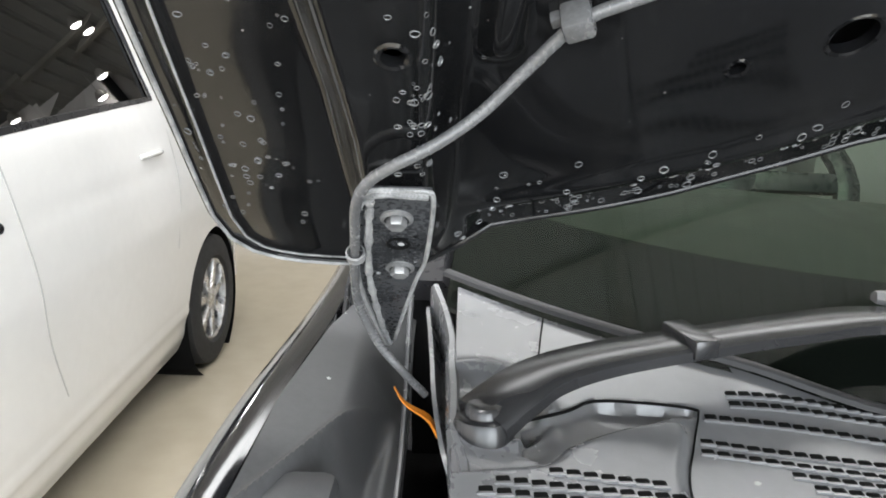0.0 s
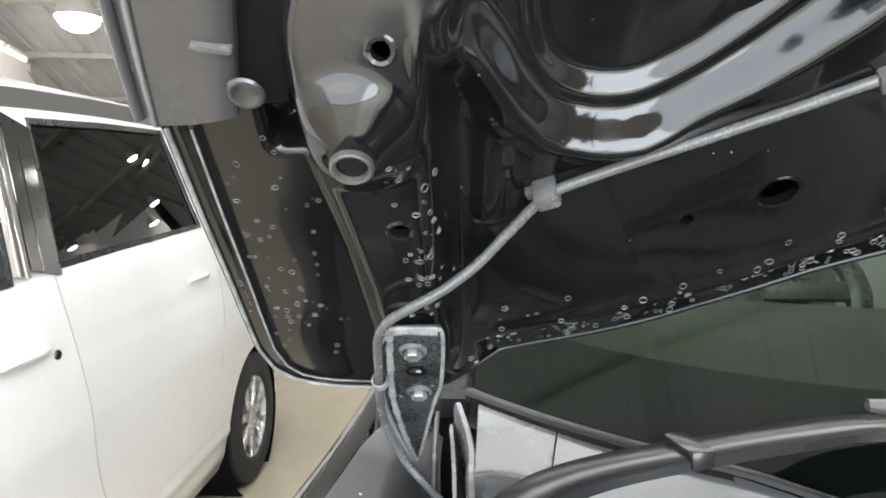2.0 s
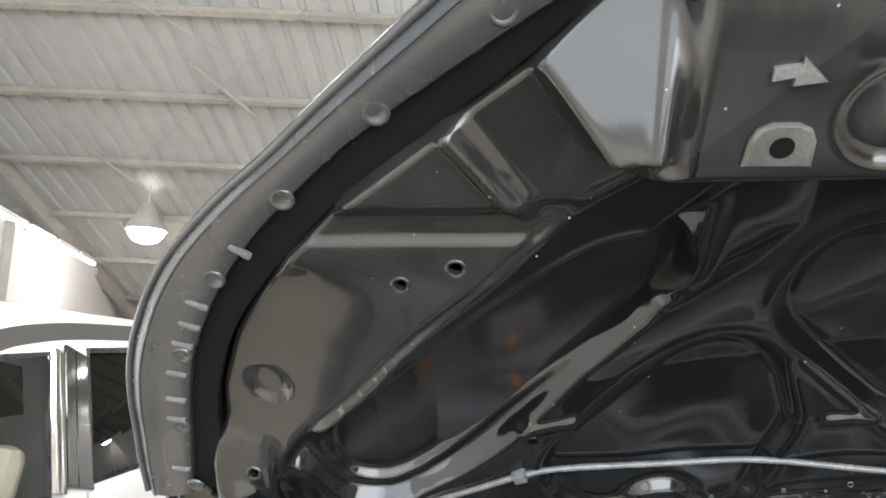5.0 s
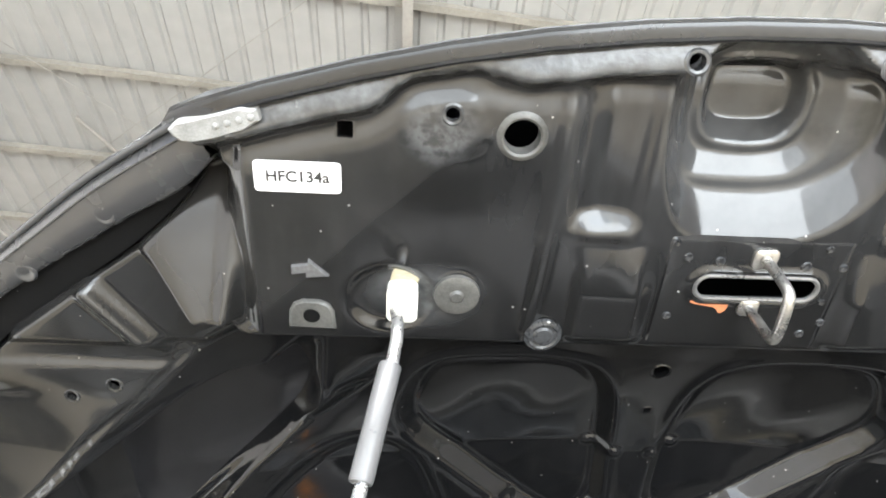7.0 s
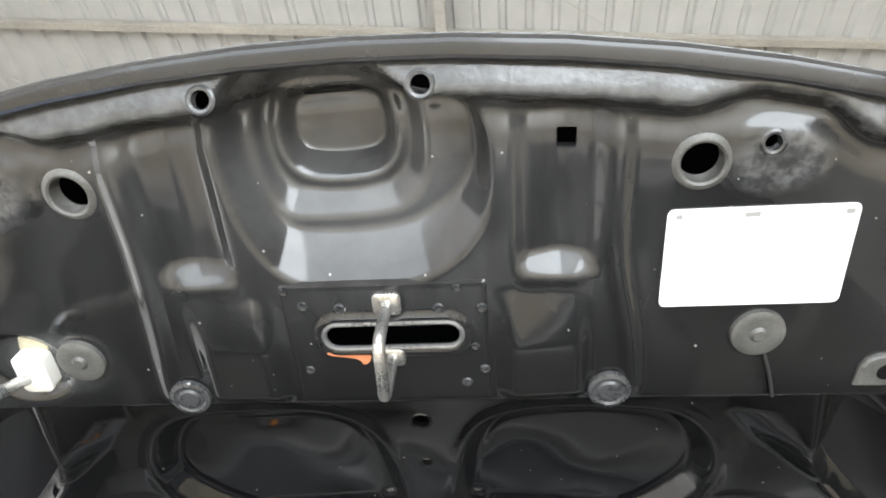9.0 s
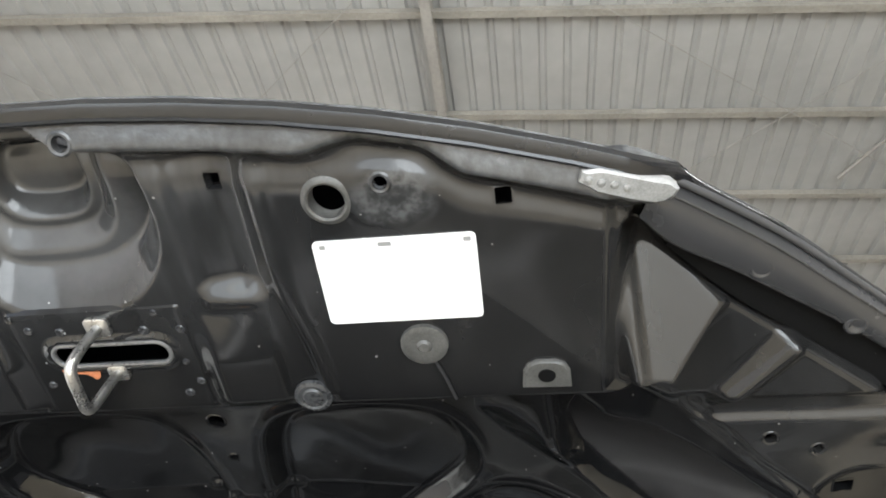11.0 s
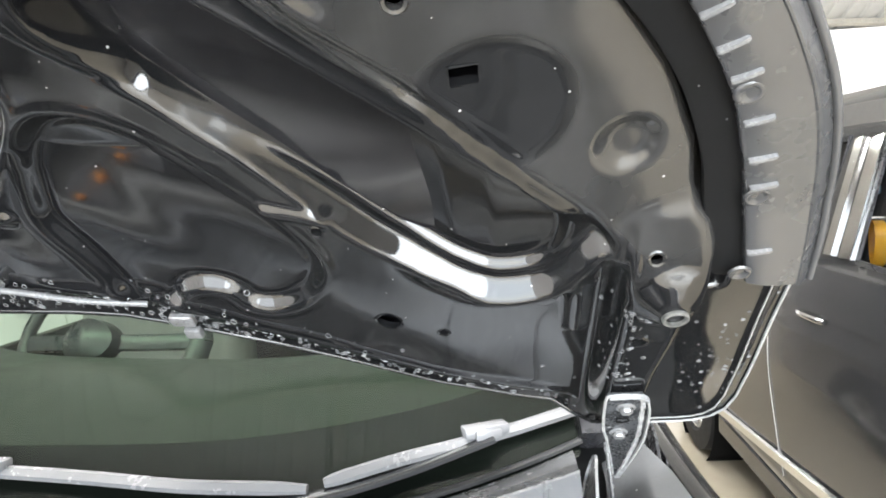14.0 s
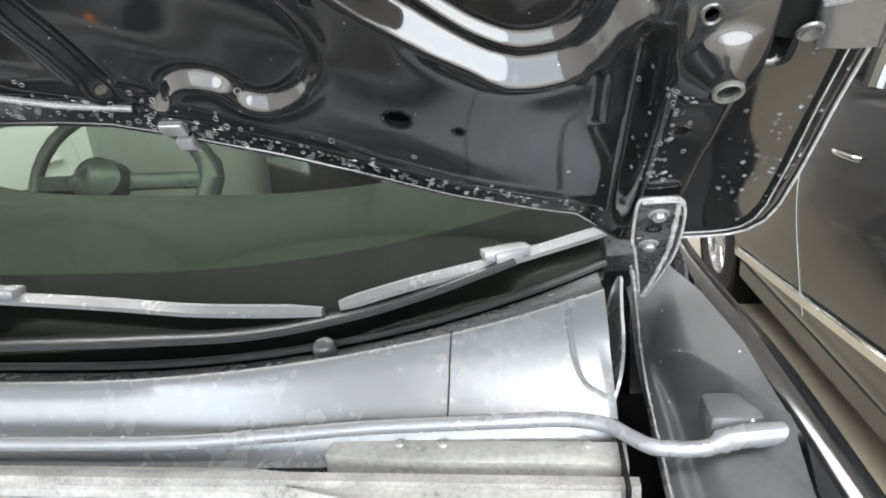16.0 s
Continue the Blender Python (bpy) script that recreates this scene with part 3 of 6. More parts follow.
REAR_U = [0, 0.1, 0.215, 0.27, 0.35, 0.43, 0.53, 0.63, 0.675, 0.70, 0.735, 0.80]
REAR_V = [0.101, 0.1, 0.094, 0.079, 0.05, 0.017, -0.036, -0.074, -0.092, -0.118, -0.128, -0.124]
half = [(u, float(front_v(u))) for u in (0.0, 0.06, 0.12, 0.18, 0.24, 0.30, 0.36, 0.40)]
half += [(0.425, 0.757), (0.436, 0.742), (0.447, 0.733), (0.50, 0.697), (0.552, 0.655), (0.60, 0.615), (0.64, 0.580), (0.683, 0.546), (0.726, 0.506),
         (0.754, 0.473), (0.779, 0.434), (0.802, 0.389), (0.819, 0.336), (0.832, 0.275), (0.840, 0.195), (0.846, 0.10), (0.852, 0.01), (0.855, -0.05),
         (0.851, -0.085), (0.838, -0.108), (0.82, -0.119)]
half += list(zip(REAR_U, REAR_V))[::-1]
OUTLINE = half[:-1] + [(-u, v) for u, v in half[::-1]][:-1]


def crown(au, v):
    return -0.034 - 0.07 * np.maximum(0, 1 - (au / 0.62) ** 2) ** 1.6 * np.interp(v, [0, 0.08, 0.33, 0.48, 0.6], [0.45, 0.5, 1, 0.8, 0.6])


POCKET_A = chaikin([(0.348, 0.45), (0.355, 0.49), (0.39, 0.503), (0.437, 0.489), (0.53, 0.41), (0.635, 0.318), (0.655, 0.275), (0.650, 0.238), (0.632, 0.214), (0.598, 0.208), (0.566, 0.222), (0.53, 0.247), (0.477, 0.303), (0.437, 0.343), (0.388, 0.396)])
POCKET_B = chaikin([(0.222, 0.27), (0.245, 0.33), (0.285, 0.366), (0.335, 0.362), (0.40, 0.30), (0.447, 0.235), (0.45, 0.19), (0.415, 0.145), (0.372, 0.136), (0.355, 0.168),
                    (0.31, 0.168), (0.285, 0.128), (0.245, 0.133), (0.232, 0.20), (0.215, 0.245)])
POCKET_C = chaikin([(0.036, 0.38), (0.05, 0.44), (0.085, 0.472), (0.20, 0.48), (0.245, 0.468), (0.268, 0.41), (0.25, 0.36), (0.14, 0.255), (0.07, 0.203), (0.028, 0.235), (0.03, 0.30)])
RING = chaikin([(0.270, 0.52), (0.272, 0.478), (0.370, 0.398), (0.398, 0.362), (0.426, 0.331), (0.454, 0.295), (0.489, 0.250), (0.528, 0.217), (0.565, 0.199), (0.584, 0.188), (0.610, 0.186), (0.642, 0.196),
                (0.660, 0.220), (0.676, 0.250), (0.692, 0.262), (0.68, 0.284), (0.609, 0.356), (0.553, 0.423), (0.476, 0.497), (0.44, 0.54), (0.43, 0.62), (0.275, 0.62)], 1)
SIDE = [(0.43, 0.545), (0.476, 0.497), (0.553, 0.423), (0.609, 0.356), (0.68, 0.284), (0.70, 0.255), (0.95, 0.25), (0.95, 0.95), (0.38, 0.95), (0.38, 0.575)]
BAND = [(0.42, 0.70), (0.434, 0.694), (0.479, 0.664), (0.521, 0.635), (0.584, 0.591), (0.663, 0.514), (0.710, 0.451), (0.746, 0.384), (0.767, 0.312), (0.779, 0.243), (0.782, 0.18), (0.764, 0.18),
        (0.758, 0.271), (0.742, 0.30), (0.734, 0.351), (0.709, 0.411), (0.678, 0.457), (0.642, 0.50), (0.592, 0.55), (0.528, 0.599), (0.477, 0.637), (0.43, 0.685)]
COLUMN = chaikin([(0.694, -0.3), (0.694, 0.18), (0.692, 0.28), (0.705, 0.300), (0.752, 0.302), (0.764, 0.25), (0.758, 0.20), (0.743, 0.05), (0.739, -0.3)], 1)
TRI = [(0.395, 0.715), (0.430, 0.698), (0.475, 0.646), (0.429, 0.586), (0.397, 0.591), (0.390, 0.65)]
FRONT = [(-0.2, 0.566), (0.40, 0.566), (0.412, 0.58), (0.40, 0.72), (0.44, 0.76), (0.44, 1.0), (-0.2, 1.0)]
BADGE_TOP = [(0.030, 0.806), (0.008, 0.825), (-0.012, 0.830), (-0.042, 0.830), (-0.060, 0.826), (-0.080, 0.808)]
BADGE = chaikin([(-0.092, 0.79), (-0.090, 0.745), (-0.081, 0.709), (-0.066, 0.682), (-0.034, 0.672), (0.022, 0.675), (0.054, 0.692), (0.073, 0.720), (0.078, 0.750), (0.073, 0.795)] + BADGE_TOP, 2)
BADGE_MID = chaikin([(-0.080, 0.79), (-0.076, 0.745), (-0.067, 0.716), (-0.054, 0.705), (0.012, 0.706), (0.046, 0.721), (0.067, 0.744), (0.071, 0.767), (0.065, 0.795)] + BADGE_TOP, 2)
BADGE_IN = chaikin([(-0.075, 0.80), (-0.074, 0.745), (-0.065, 0.722), (-0.053, 0.716), (0.007, 0.717), (0.027, 0.727), (0.038, 0.745), (0.038, 0.795), (0.02, 0.806), (0.0, 0.822), (-0.05, 0.822), (-0.066, 0.806)], 2)
BADGE_SHELF = chaikin([(-0.066, 0.80), (-0.066, 0.750), (-0.058, 0.737), (-0.050, 0.733), (0.004, 0.734), (0.016, 0.740), (0.024, 0.752), (0.024, 0.795), (0.012, 0.806), (-0.052, 0.808)], 2)
BADGE_HOLE = chaikin([(-0.057, 0.790), (-0.057, 0.755), (-0.043, 0.741), (0.001, 0.741), (0.016, 0.755), (0.016, 0.788), (0.001, 0.801), (-0.043, 0.801)], 2)
SMEAR_PAD = chaikin([(0.268, 0.772), (0.222, 0.778), (0.212, 0.760), (0.211, 0.742), (0.226, 0.736), (0.248, 0.733), (0.272, 0.745)], 2)


STRIP_V, STRIP_W = [0.22, 0.30, 0.40, 0.50, 0.62, 0.68, 0.74], [-0.004, -0.018, -0.022, -0.021, -0.016, -0.010, -0.002]
INNER_SIDE = [(0.400, 0.722), (0.425, 0.697), (0.466, 0.671), (0.500, 0.648), (0.541, 0.620), (0.580, 0.592), (0.621, 0.556), (0.663, 0.514), (0.695, 0.473), (0.720, 0.433), (0.742, 0.390), (0.760, 0.335), (0.772, 0.285), (0.784, 0.228)]
STRIP_ZONE = INNER_SIDE + [(0.90, 0.225), (0.90, 0.60), (0.45, 0.745)]


def pressed(u, v):
    """Height of the bonnet's inner panel over its chord plane, before the metal's own soft radii."""
    au = np.abs(u)
    h = crown(au, v)

    def into(poly, width, shift=0.0):
        return sstep(0.5 - (sdf_poly(au, v, poly) + shift) / width)

    # raised frame round the long pocket, then the side panel
    upper = sstep((au + v - 0.865) / 0.03) * sstep((v - 0.27) / 0.05)
    s_r = sdf_poly(au, v, RING)
    s_a = sdf_poly(au, v, POCKET_A)
    out_r, out_a = np.maximum(-s_r, 0), np.maximum(s_a - 0.013, 0)
    level = h + 0.019 * out_r / (out_r + np.minimum(out_a, 0.06) * (1 - upper) + 1e-6)
    # lower side: the panel swells towards the column and falls steeply into the frame of the pocket
    bed = np.interp(au, [0.36, 0.40, 0.457, 0.49, 0.529, 0.567, 0.60, 0.65], [-0.084, -0.080, -0.074, -0.071, -0.062, -0.049, -0.041, -0.037])
    swell = np.interp(au, [0.51, 0.53, 0.567, 0.592, 0.66], [0.0, 0.002, 0.008, 0.016, 0.020]) * np.exp(-(np.maximum(s_r, 0) / 0.015) ** 2) * (1 - upper)
    m = np.clip((0.0015 - s_r) / 0.013, 0, 1)
    below = (1 - upper) * sstep((au - 0.33) / 0.05)
    h = level * (1 - below) + ((h + swell) * (1 - m) + bed * m) * below
    m = np.clip((0.002 - s_a) / 0.004, 0, 1)
    h = h * (1 - m) + (bed - 0.009) * m + 0.0015 * np.exp(-((s_a - 0.006) / 0.003) ** 2)
    b = into(SIDE, 0.016)
    off = np.clip(sdf_poly(au, v, SIDE), -0.16, 0) + 0.050
    h = h * (1 - b) + (-0.029 + 0.19 * off * sstep((0.50 - v) / 0.04) + 0.0055 * np.clip((0.515 - v) / 0.007, 0, 1) * np.clip((v - 0.40) / 0.09, 0, 1) + 0.016 * np.clip((v - 0.531) / 0.016, 0, 1)) * b
    h = h + 0.0015 * np.exp(-((sdf_poly(au, v, SIDE) + 0.002) / 0.004) ** 2) * sstep((v - 0.25) / 0.02) * sstep((0.50 - v) / 0.03)
    for poly, deep, out, width, bead in ((POCKET_B, 0.011, 0.006, 0.010, 0.001), (POCKET_C, 0.019, 0.006, 0.014, 0.0015)):
        s = sdf_poly(au, v, poly)
        h = h - deep * np.clip((out - s) / width, 0, 1) + bead * np.exp(-((s - out - 0.005) / 0.005) ** 2)
        h = h - 0.002 * np.exp(-((s + width - out + 0.003) / 0.0025) ** 2)
    # front box
    f = into(FRONT, 0.012)
    h = h * (1 - f) + 0.003 * f
    tri = into(TRI, 0.010)
    h = h * (1 - tri) + (-0.002 - 0.12 * (au - 0.405) - 0.58 * (v - 0.632)) * tri
    h = h + 0.004 * np.exp(-(sdf_seg(au, v, (0.393, 0.735), (0.402, 0.59)) / 0.005) ** 2)
    edge = front_v(u) - 0.037
    cut = edge + 0.013 * sstep((0.295 - au) / 0.035) * sstep((au - 0.180) / 0.05)
    h = h + (0.010 * sstep((v - cut) / 0.006) - 0.48 * np.maximum(0, v - edge - 0.005)) * sstep((0.45 - au) / 0.02) - 0.005 * np.exp(-((v - cut + 0.006) / 0.009) ** 2) * sstep((0.42 - au) / 0.03)
    # pressed channels either side of the badge: trough above, ridge, raised pad below
    cu = np.abs(u + 0.003 - 0.004 * sstep((0.70 - v) / 0.08))
    lean = 0.012 * sstep((0.72 - v) / 0.14)
    high = np.clip((v - 0.679) / 0.014, 0, 1) * np.clip((0.797 - v) / 0.008, 0, 1)
    trough = np.interp(cu, [0.091, 0.100, 0.121, 0.124, 0.141, 0.147], [0, -0.007, -0.0115, -0.0115, -0.0065, 0])
    h = h + trough * high
    wide = np.clip((cu - 0.093) / 0.004, 0, 1) * np.clip((0.137 - cu) / 0.004, 0, 1)
    h = h + 0.0025 * wide * np.clip((0.694 - v) / 0.012, 0, 1) * np.clip((v - 0.670) / 0.007, 0, 1)
    low = np.clip((v - 0.578) / 0.006, 0, 1) * np.clip((0.671 - v) / 0.045, 0, 1)
    h = h + np.interp(cu, [0.072, 0.087, 0.130, 0.140], [0, 0.0085, 0.0065, 0]) * low
    ridge = np.interp(cu - lean, [0.148, 0.153, 0.158, 0.164], [0, 0.004, 0.0035, 0])
    h = h + ridge * np.clip((v - 0.576) / 0.01, 0, 1) * np.clip((0.797 - v) / 0.01, 0, 1)
    h = h + 0.0014 * np.clip(0.5 - sdf_poly(au, v, SMEAR_PAD) / 0.004, 0, 1)
    # ribs of the front corners
    across = -0.819 * (au - 0.4925) + 0.574 * (v - 0.5755)
    h = h - 0.008 * np.clip(0.5 + across / 0.012, 0, 1) * into(SIDE, 0.012, 0.004) * (1 - tri) * sstep((v - 0.527) / 0.012) * sstep((0.56 - au) / 0.03)
    h = h + 0.006 * np.clip(1.35 - sdf_seg(au, v, (0.4715, 0.532), (0.524, 0.600)) / 0.0055, 0, 1)
    h = h - 0.0028 * np.clip(0.5 - (np.hypot(au - 0.606, v - 0.396) - 0.047) / 0.008, 0, 1) * into(SIDE, 0.012, 0.006) * (u > 0)
    h = h - 0.006 * np.clip((0.022 - np.hypot(au - 0.688, v - 0.356)) / 0.009, 0, 1)
    # recess under the side strip
    h = h - 0.024 * into(BAND, 0.009)
    # hinge column with its leaf-shaped pressing
    b = into(COLUMN, 0.020)
    lev = np.interp(v, [-0.13, -0.09, -0.03, 0.0, 0.15, 0.245, 0.300, 0.31], [-0.034, -0.030, -0.004, 0.0, 0.002, 0.0, -0.024, -0.026])
    h = h * (1 - b) + lev * b
    h = h + 0.015 * np.clip(1.55 - np.hypot(au - 0.732, (v - 0.218) / 1.15) / 0.020, 0, 1)
    rimd = sdf_poly(au, v, OUTLINE)
    h = h + 0.0022 * np.exp(-((rimd + 0.016) / 0.0035) ** 2) * sstep((au - 0.70) / 0.03) * sstep((0.215 - v) / 0.02)
    h = h + 0.007 * sstep(1.3 - sdf_seg(au, v, (0.668, 0.125), (0.668, 0.205)) / 0.010)
    sa = sdf_poly(au, v, POCKET_A)
    h = h + 0.0022 * np.cos(sa * 520) * sstep((sa - 0.022) / 0.008) * sstep((0.056 - sa) / 0.008) * sstep((au - 0.648) / 0.012) * sstep((v - 0.185) / 0.02) * sstep((0.275 - v) / 0.02)
    # rear flange, small ribs
    rv = np.interp(au, REAR_U, REAR_V)
    h = h - 0.013 * sstep((0.052 - (v - rv)) / 0.014) * sstep((0.68 - au) / 0.02) + 0.003 * np.exp(-((v - rv - 0.062) / 0.008) ** 2) * sstep((0.67 - au) / 0.02)
    for a, b2 in (((0.135, 0.255), (0.186, 0.253)), ((0.425, 0.280), (0.470, 0.272)), ((0.02, 0.33), (0.05, 0.33))):
        h = h + 0.005 * sstep(1.3 - sdf_seg(au, v, a, b2) / 0.007) * np.clip(0.5 + s_r / 0.004, 0, 1)
    # rod seat and soft disc on one side
    h = h - 0.006 * sstep(0.5 - (np.hypot((u + 0.276) / 1.15, v - 0.613) - 0.028) / 0.010) + 0.003 * sstep(0.5 - (np.hypot(u + 0.225, v - 0.622) - 0.016) / 0.008)
    # seat of the side strip
    s = sdf_poly(au, v, STRIP_ZONE)
    low = np.interp(v, STRIP_V, STRIP_W) - 0.008
    h = np.where(s < 0.004, np.minimum(h, low), h)
    # dimples
    h = h + 0.0006 * np.sin(u * 47) * np.sin(v * 39)
    return h


# holes: u, v, radius; both sides alike
HOLES = [(0.4985, 0.127, 0.0115), (0.548, 0.108, 0.0045), (0.717, 0.151, 0.0055), (0.716, 0.261, 0.0045), (0.462, 0.257, 0.0048),
         (0.561, 0.4735, 0.005), (0.5205, 0.489, 0.0052), (0.493, 0.537, 0.0052), (0.3365, 0.5965, 0.0062), (0.2365, 0.7650, 0.005)]
ALL_HOLES = [(s * u, v, r) for u, v, r in HOLES for s in (-1, 1)] + [(-0.189, 0.7515, 0.0125), (0.199, 0.754, 0.0125), (-0.086, 0.809, 0.0058), (0.040, 0.811, 0.0058), (0.0, 0.462, 0.0085), (0.0, 0.401, 0.0045),
                                                                      (-0.033, 0.602, 0.0046), (0.041, 0.603, 0.0046)]
SQUARES = [(-0.308, 0.750, 0.0058, 0.0058), (0.314, 0.747, 0.0058, 0.0058), (0.122, 0.770, 0.0062, 0.0062), (0.591, 0.4225, 0.0085, 0.0062), (0.005, 0.6375, 0.047, 0.0095)]


def hood_keep(u, v):
    d = sdf_poly(u, v, OUTLINE)
    for x, y, r in ALL_HOLES:
        d = np.maximum(d, r - np.hypot(u - x, v - y))
    for x, y, a, b in SQUARES:
        if a > 0.03:
            q = np.hypot(np.maximum(np.abs(u - x) - (a - b), 0), v - y) - b
        else:
            q = np.maximum(np.abs(u - x) - a, np.abs(v - y) - b)
        d = np.maximum(d, -q)
    return d


def badge_dish(u, v):
    """Tiers of the dish behind the badge, each with a straight flank."""
    d = [sdf_poly(u, v, p) for p in (BADGE, BADGE_MID, BADGE_IN, BADGE_SHELF, BADGE_HOLE)]

    def between(a, b):
        return np.maximum(-a, 0) / (np.maximum(-a, 0) + np.maximum(b, 0) + 1e-6)

    h = -0.024 * between(d[0], d[1] + 0.001) - 0.0125 * between(d[2], d[3])
    return h + 0.0035 * np.clip(1 - np.abs(d[4] - 0.0035) / 0.005, 0, 1) - 0.014 * np.clip(-d[4] / (0.006 + 0.010 * sstep((0.765 - v) / 0.02)), 0, 1)


STEP = 0.0018
GU, GV = np.arange(-0.872, 0.8725, STEP), np.arange(-0.143, 0.853, STEP)
HG = pressed(*np.meshgrid(GU, GV, indexing="ij"))
for turn in range(3):
    if turn == 1:
        inside = sstep(-sdf_poly(*np.meshgrid(GU, GV, indexing="ij"), BADGE) / 0.014)
        HG += (np.minimum(HG, 0.004) - HG) * inside
        HG += badge_dish(*np.meshgrid(GU, GV, indexing="ij"))
    side = (0.25, 0.25, 0.20)[turn]
    HG[1:-1] = side * HG[:-2] + (1 - 2 * side) * HG[1:-1] + side * HG[2:]
    HG[:, 1:-1] = side * HG[:, :-2] + (1 - 2 * side) * HG[:, 1:-1] + side * HG[:, 2:]


def hood_w(u, v):
    """The pressed height with rounded bends."""
    a = np.clip((np.asarray(u, float) - GU[0]) / STEP, 0, len(GU) - 1.001)
    b = np.clip((np.asarray(v, float) - GV[0]) / STEP, 0, len(GV) - 1.001)
    i, j = a.astype(int), b.astype(int)
    f, g = a - i, b - j
    return (HG[i, j] * (1 - f) + HG[i + 1, j] * f) * (1 - g) + (HG[i, j + 1] * (1 - f) + HG[i + 1, j + 1] * f) * g


vs, fs = sheet_mesh(GU[1:-1], GV[1:-1], hood_keep, lambda u, v: (u, v, hood_w(u, v)))
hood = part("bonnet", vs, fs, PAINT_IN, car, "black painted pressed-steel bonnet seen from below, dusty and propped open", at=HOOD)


def on_hood(name, vf, mat, label="", smooth=True):
    return part(name, *vf, mat, hood, label, smooth, local=True)


def hood_at(u, v, lift=0.0):
    """A frame on the inner panel: x across, y towards the front, z off the panel."""
    e = 0.004
    w = float(hood_w(np.array(u), np.array(v)))
    wu = (float(hood_w(np.array(u + e), np.array(v))) - float(hood_w(np.array(u - e), np.array(v)))) / (2 * e)
    wv = (float(hood_w(np.array(u), np.array(v + e))) - float(hood_w(np.array(u), np.array(v - e)))) / (2 * e)
    nrm = Vector((-wu, -wv, 1)).normalized()
    ax = Vector((1, 0, wu)).normalized()
    ay = nrm.cross(ax)
    m = Matrix((ax, ay, nrm)).transposed().to_4x4()
    m.translation = Vector((u, v, w)) + nrm * lift
    return m


# outer skin behind the inner panel, close under it along the rim
def skin(u, v):
    w = np.minimum(crown(np.abs(u), v) - 0.024, -0.052) + 0.040 * sstep((v - 0.62) / 0.16)
    e = sstep(1 + sdf_poly(u, v, OUTLINE) / 0.06)
    rim_w = np.where((np.abs(u) < 0.43) & (v > 0.6), -0.012, np.where(v > 0.225, np.interp(v, STRIP_V, STRIP_W) - 0.022, hood_w(u, v) - 0.014))
    return u, v, w * (1 - e) + rim_w * e


vs, fs = sheet_mesh(np.arange(-0.868, 0.869, 0.012), np.arange(-0.14, 0.85, 0.012), lambda u, v: sdf_poly(u, v, OUTLINE) + 0.004 + 0.014 * sstep((v - 0.6) / 0.1),
                    skin)
on_hood("outer_panel", (vs, fs), PAINT_OUT, "gloss black outer skin")

def strip_w(v):
    return float(np.interp(v, STRIP_V, STRIP_W))


# hem that rolls round the whole rim
rim = [Vector((u, v, 0)) for u, v in OUTLINE]
sec = [(0.0135, 0.003), (0.0125, 0.0058), (0.0110, 0.0062), (0.0095, 0.0046), (0.004, 0.0038), (0.0012, 0.0022), (0.0, -0.003), (0.012, -0.012)]
thin = [(0.006, 0.0), (0.005, 0.0012), (0.0035, 0.0014), (0.0015, 0.001), (0.0, -0.001), (0.0, -0.005), (0.002, -0.009), (0.006, -0.012)]
vs, fs = [], []
n = len(rim)
dense = []
for i in range(n):
    a, b = rim[i], rim[(i + 1) % n]
    k = max(1, int((b - a).length / 0.02))
    dense += [a + (b - a) * j / k for j in range(k)]
n = len(dense)
for i, p in enumerate(dense):
    d = (dense[(i + 1) % n] - dense[i - 1]).normalized()
    inward = Vector((d.y, -d.x, 0))
    f = float(sstep((0.436 - abs(p.x)) / 0.02)) if p.y > 0.6 else 0.0
    base = -0.004 if f > 0.5 else 0
    for (a0, b0), (a1, b1) in zip(sec, thin):
        a, b = a0 * f + a1 * (1 - f), b0 * f + b1 * (1 - f)
        q = p + inward * a
        w0 = p + inward * 0.008
        side_w = strip_w(p.y) - 0.014 if 0.225 < p.y < 0.77 else float(hood_w(np.array(w0.x), np.array(w0.y)))
        w = side_w * (1 - f) + 0.004 * f
        vs.append((q.x, q.y, w + b))
m = len(sec)
for i in range(n):
    for k in range(m - 1):
        j = (i + 1) % n
        fs.append((i * m + k, i * m + k + 1, j * m + k + 1, j * m + k))
on_hood("hem", (vs, fs), RIM, "rolled black rim, dusty along its edge")

# added pale beads that stand in for dust on the rim's edges
for sgn in (-1, 1):
    for inset_by, up, thick in ((0.0035, 0.0016, 0.0015), (0.0165, 0.0006, 0.0008)):
        line = []
        for i, p in enumerate(dense):
            d = (dense[(i + 1) % n] - dense[i - 1]).normalized()
            q = p + Vector((d.y, -d.x, 0)) * inset_by
            if sgn * p.x > 0.735 and p.y < 0.21:
                line.append(Vector((q.x, q.y, float(hood_w(np.array(q.x if inset_by > 0.01 else p.x + d.y * 0.008), np.array(q.y if inset_by > 0.01 else p.y - d.x * 0.008))) + up)))
        on_hood("sealer_bead", tube(line, thick, 7, 0), SEALER, "dusty grey sealer line along the rim")

# side strips with rivets and ribs
OUTER_SIDE = [(0.410, 0.752), (0.436, 0.740), (0.50, 0.697), (0.552, 0.655), (0.60, 0.615), (0.64, 0.580), (0.683, 0.546), (0.726, 0.506), (0.754, 0.473), (0.779, 0.434), (0.802, 0.389), (0.819, 0.336), (0.831, 0.275), (0.836, 0.222)]
so, si = smooth_path([(*p, 0) for p in OUTER_SIDE], 5), smooth_path([(*p, 0) for p in INNER_SIDE], 5)


GAP_SIDE = [(0.422, 0.692), (0.452, 0.661), (0.482, 0.634), (0.520, 0.605), (0.556, 0.578), (0.596, 0.545), (0.637, 0.503), (0.668, 0.467), (0.694, 0.432), (0.716, 0.392), (0.736, 0.338), (0.747, 0.287), (0.762, 0.230)]


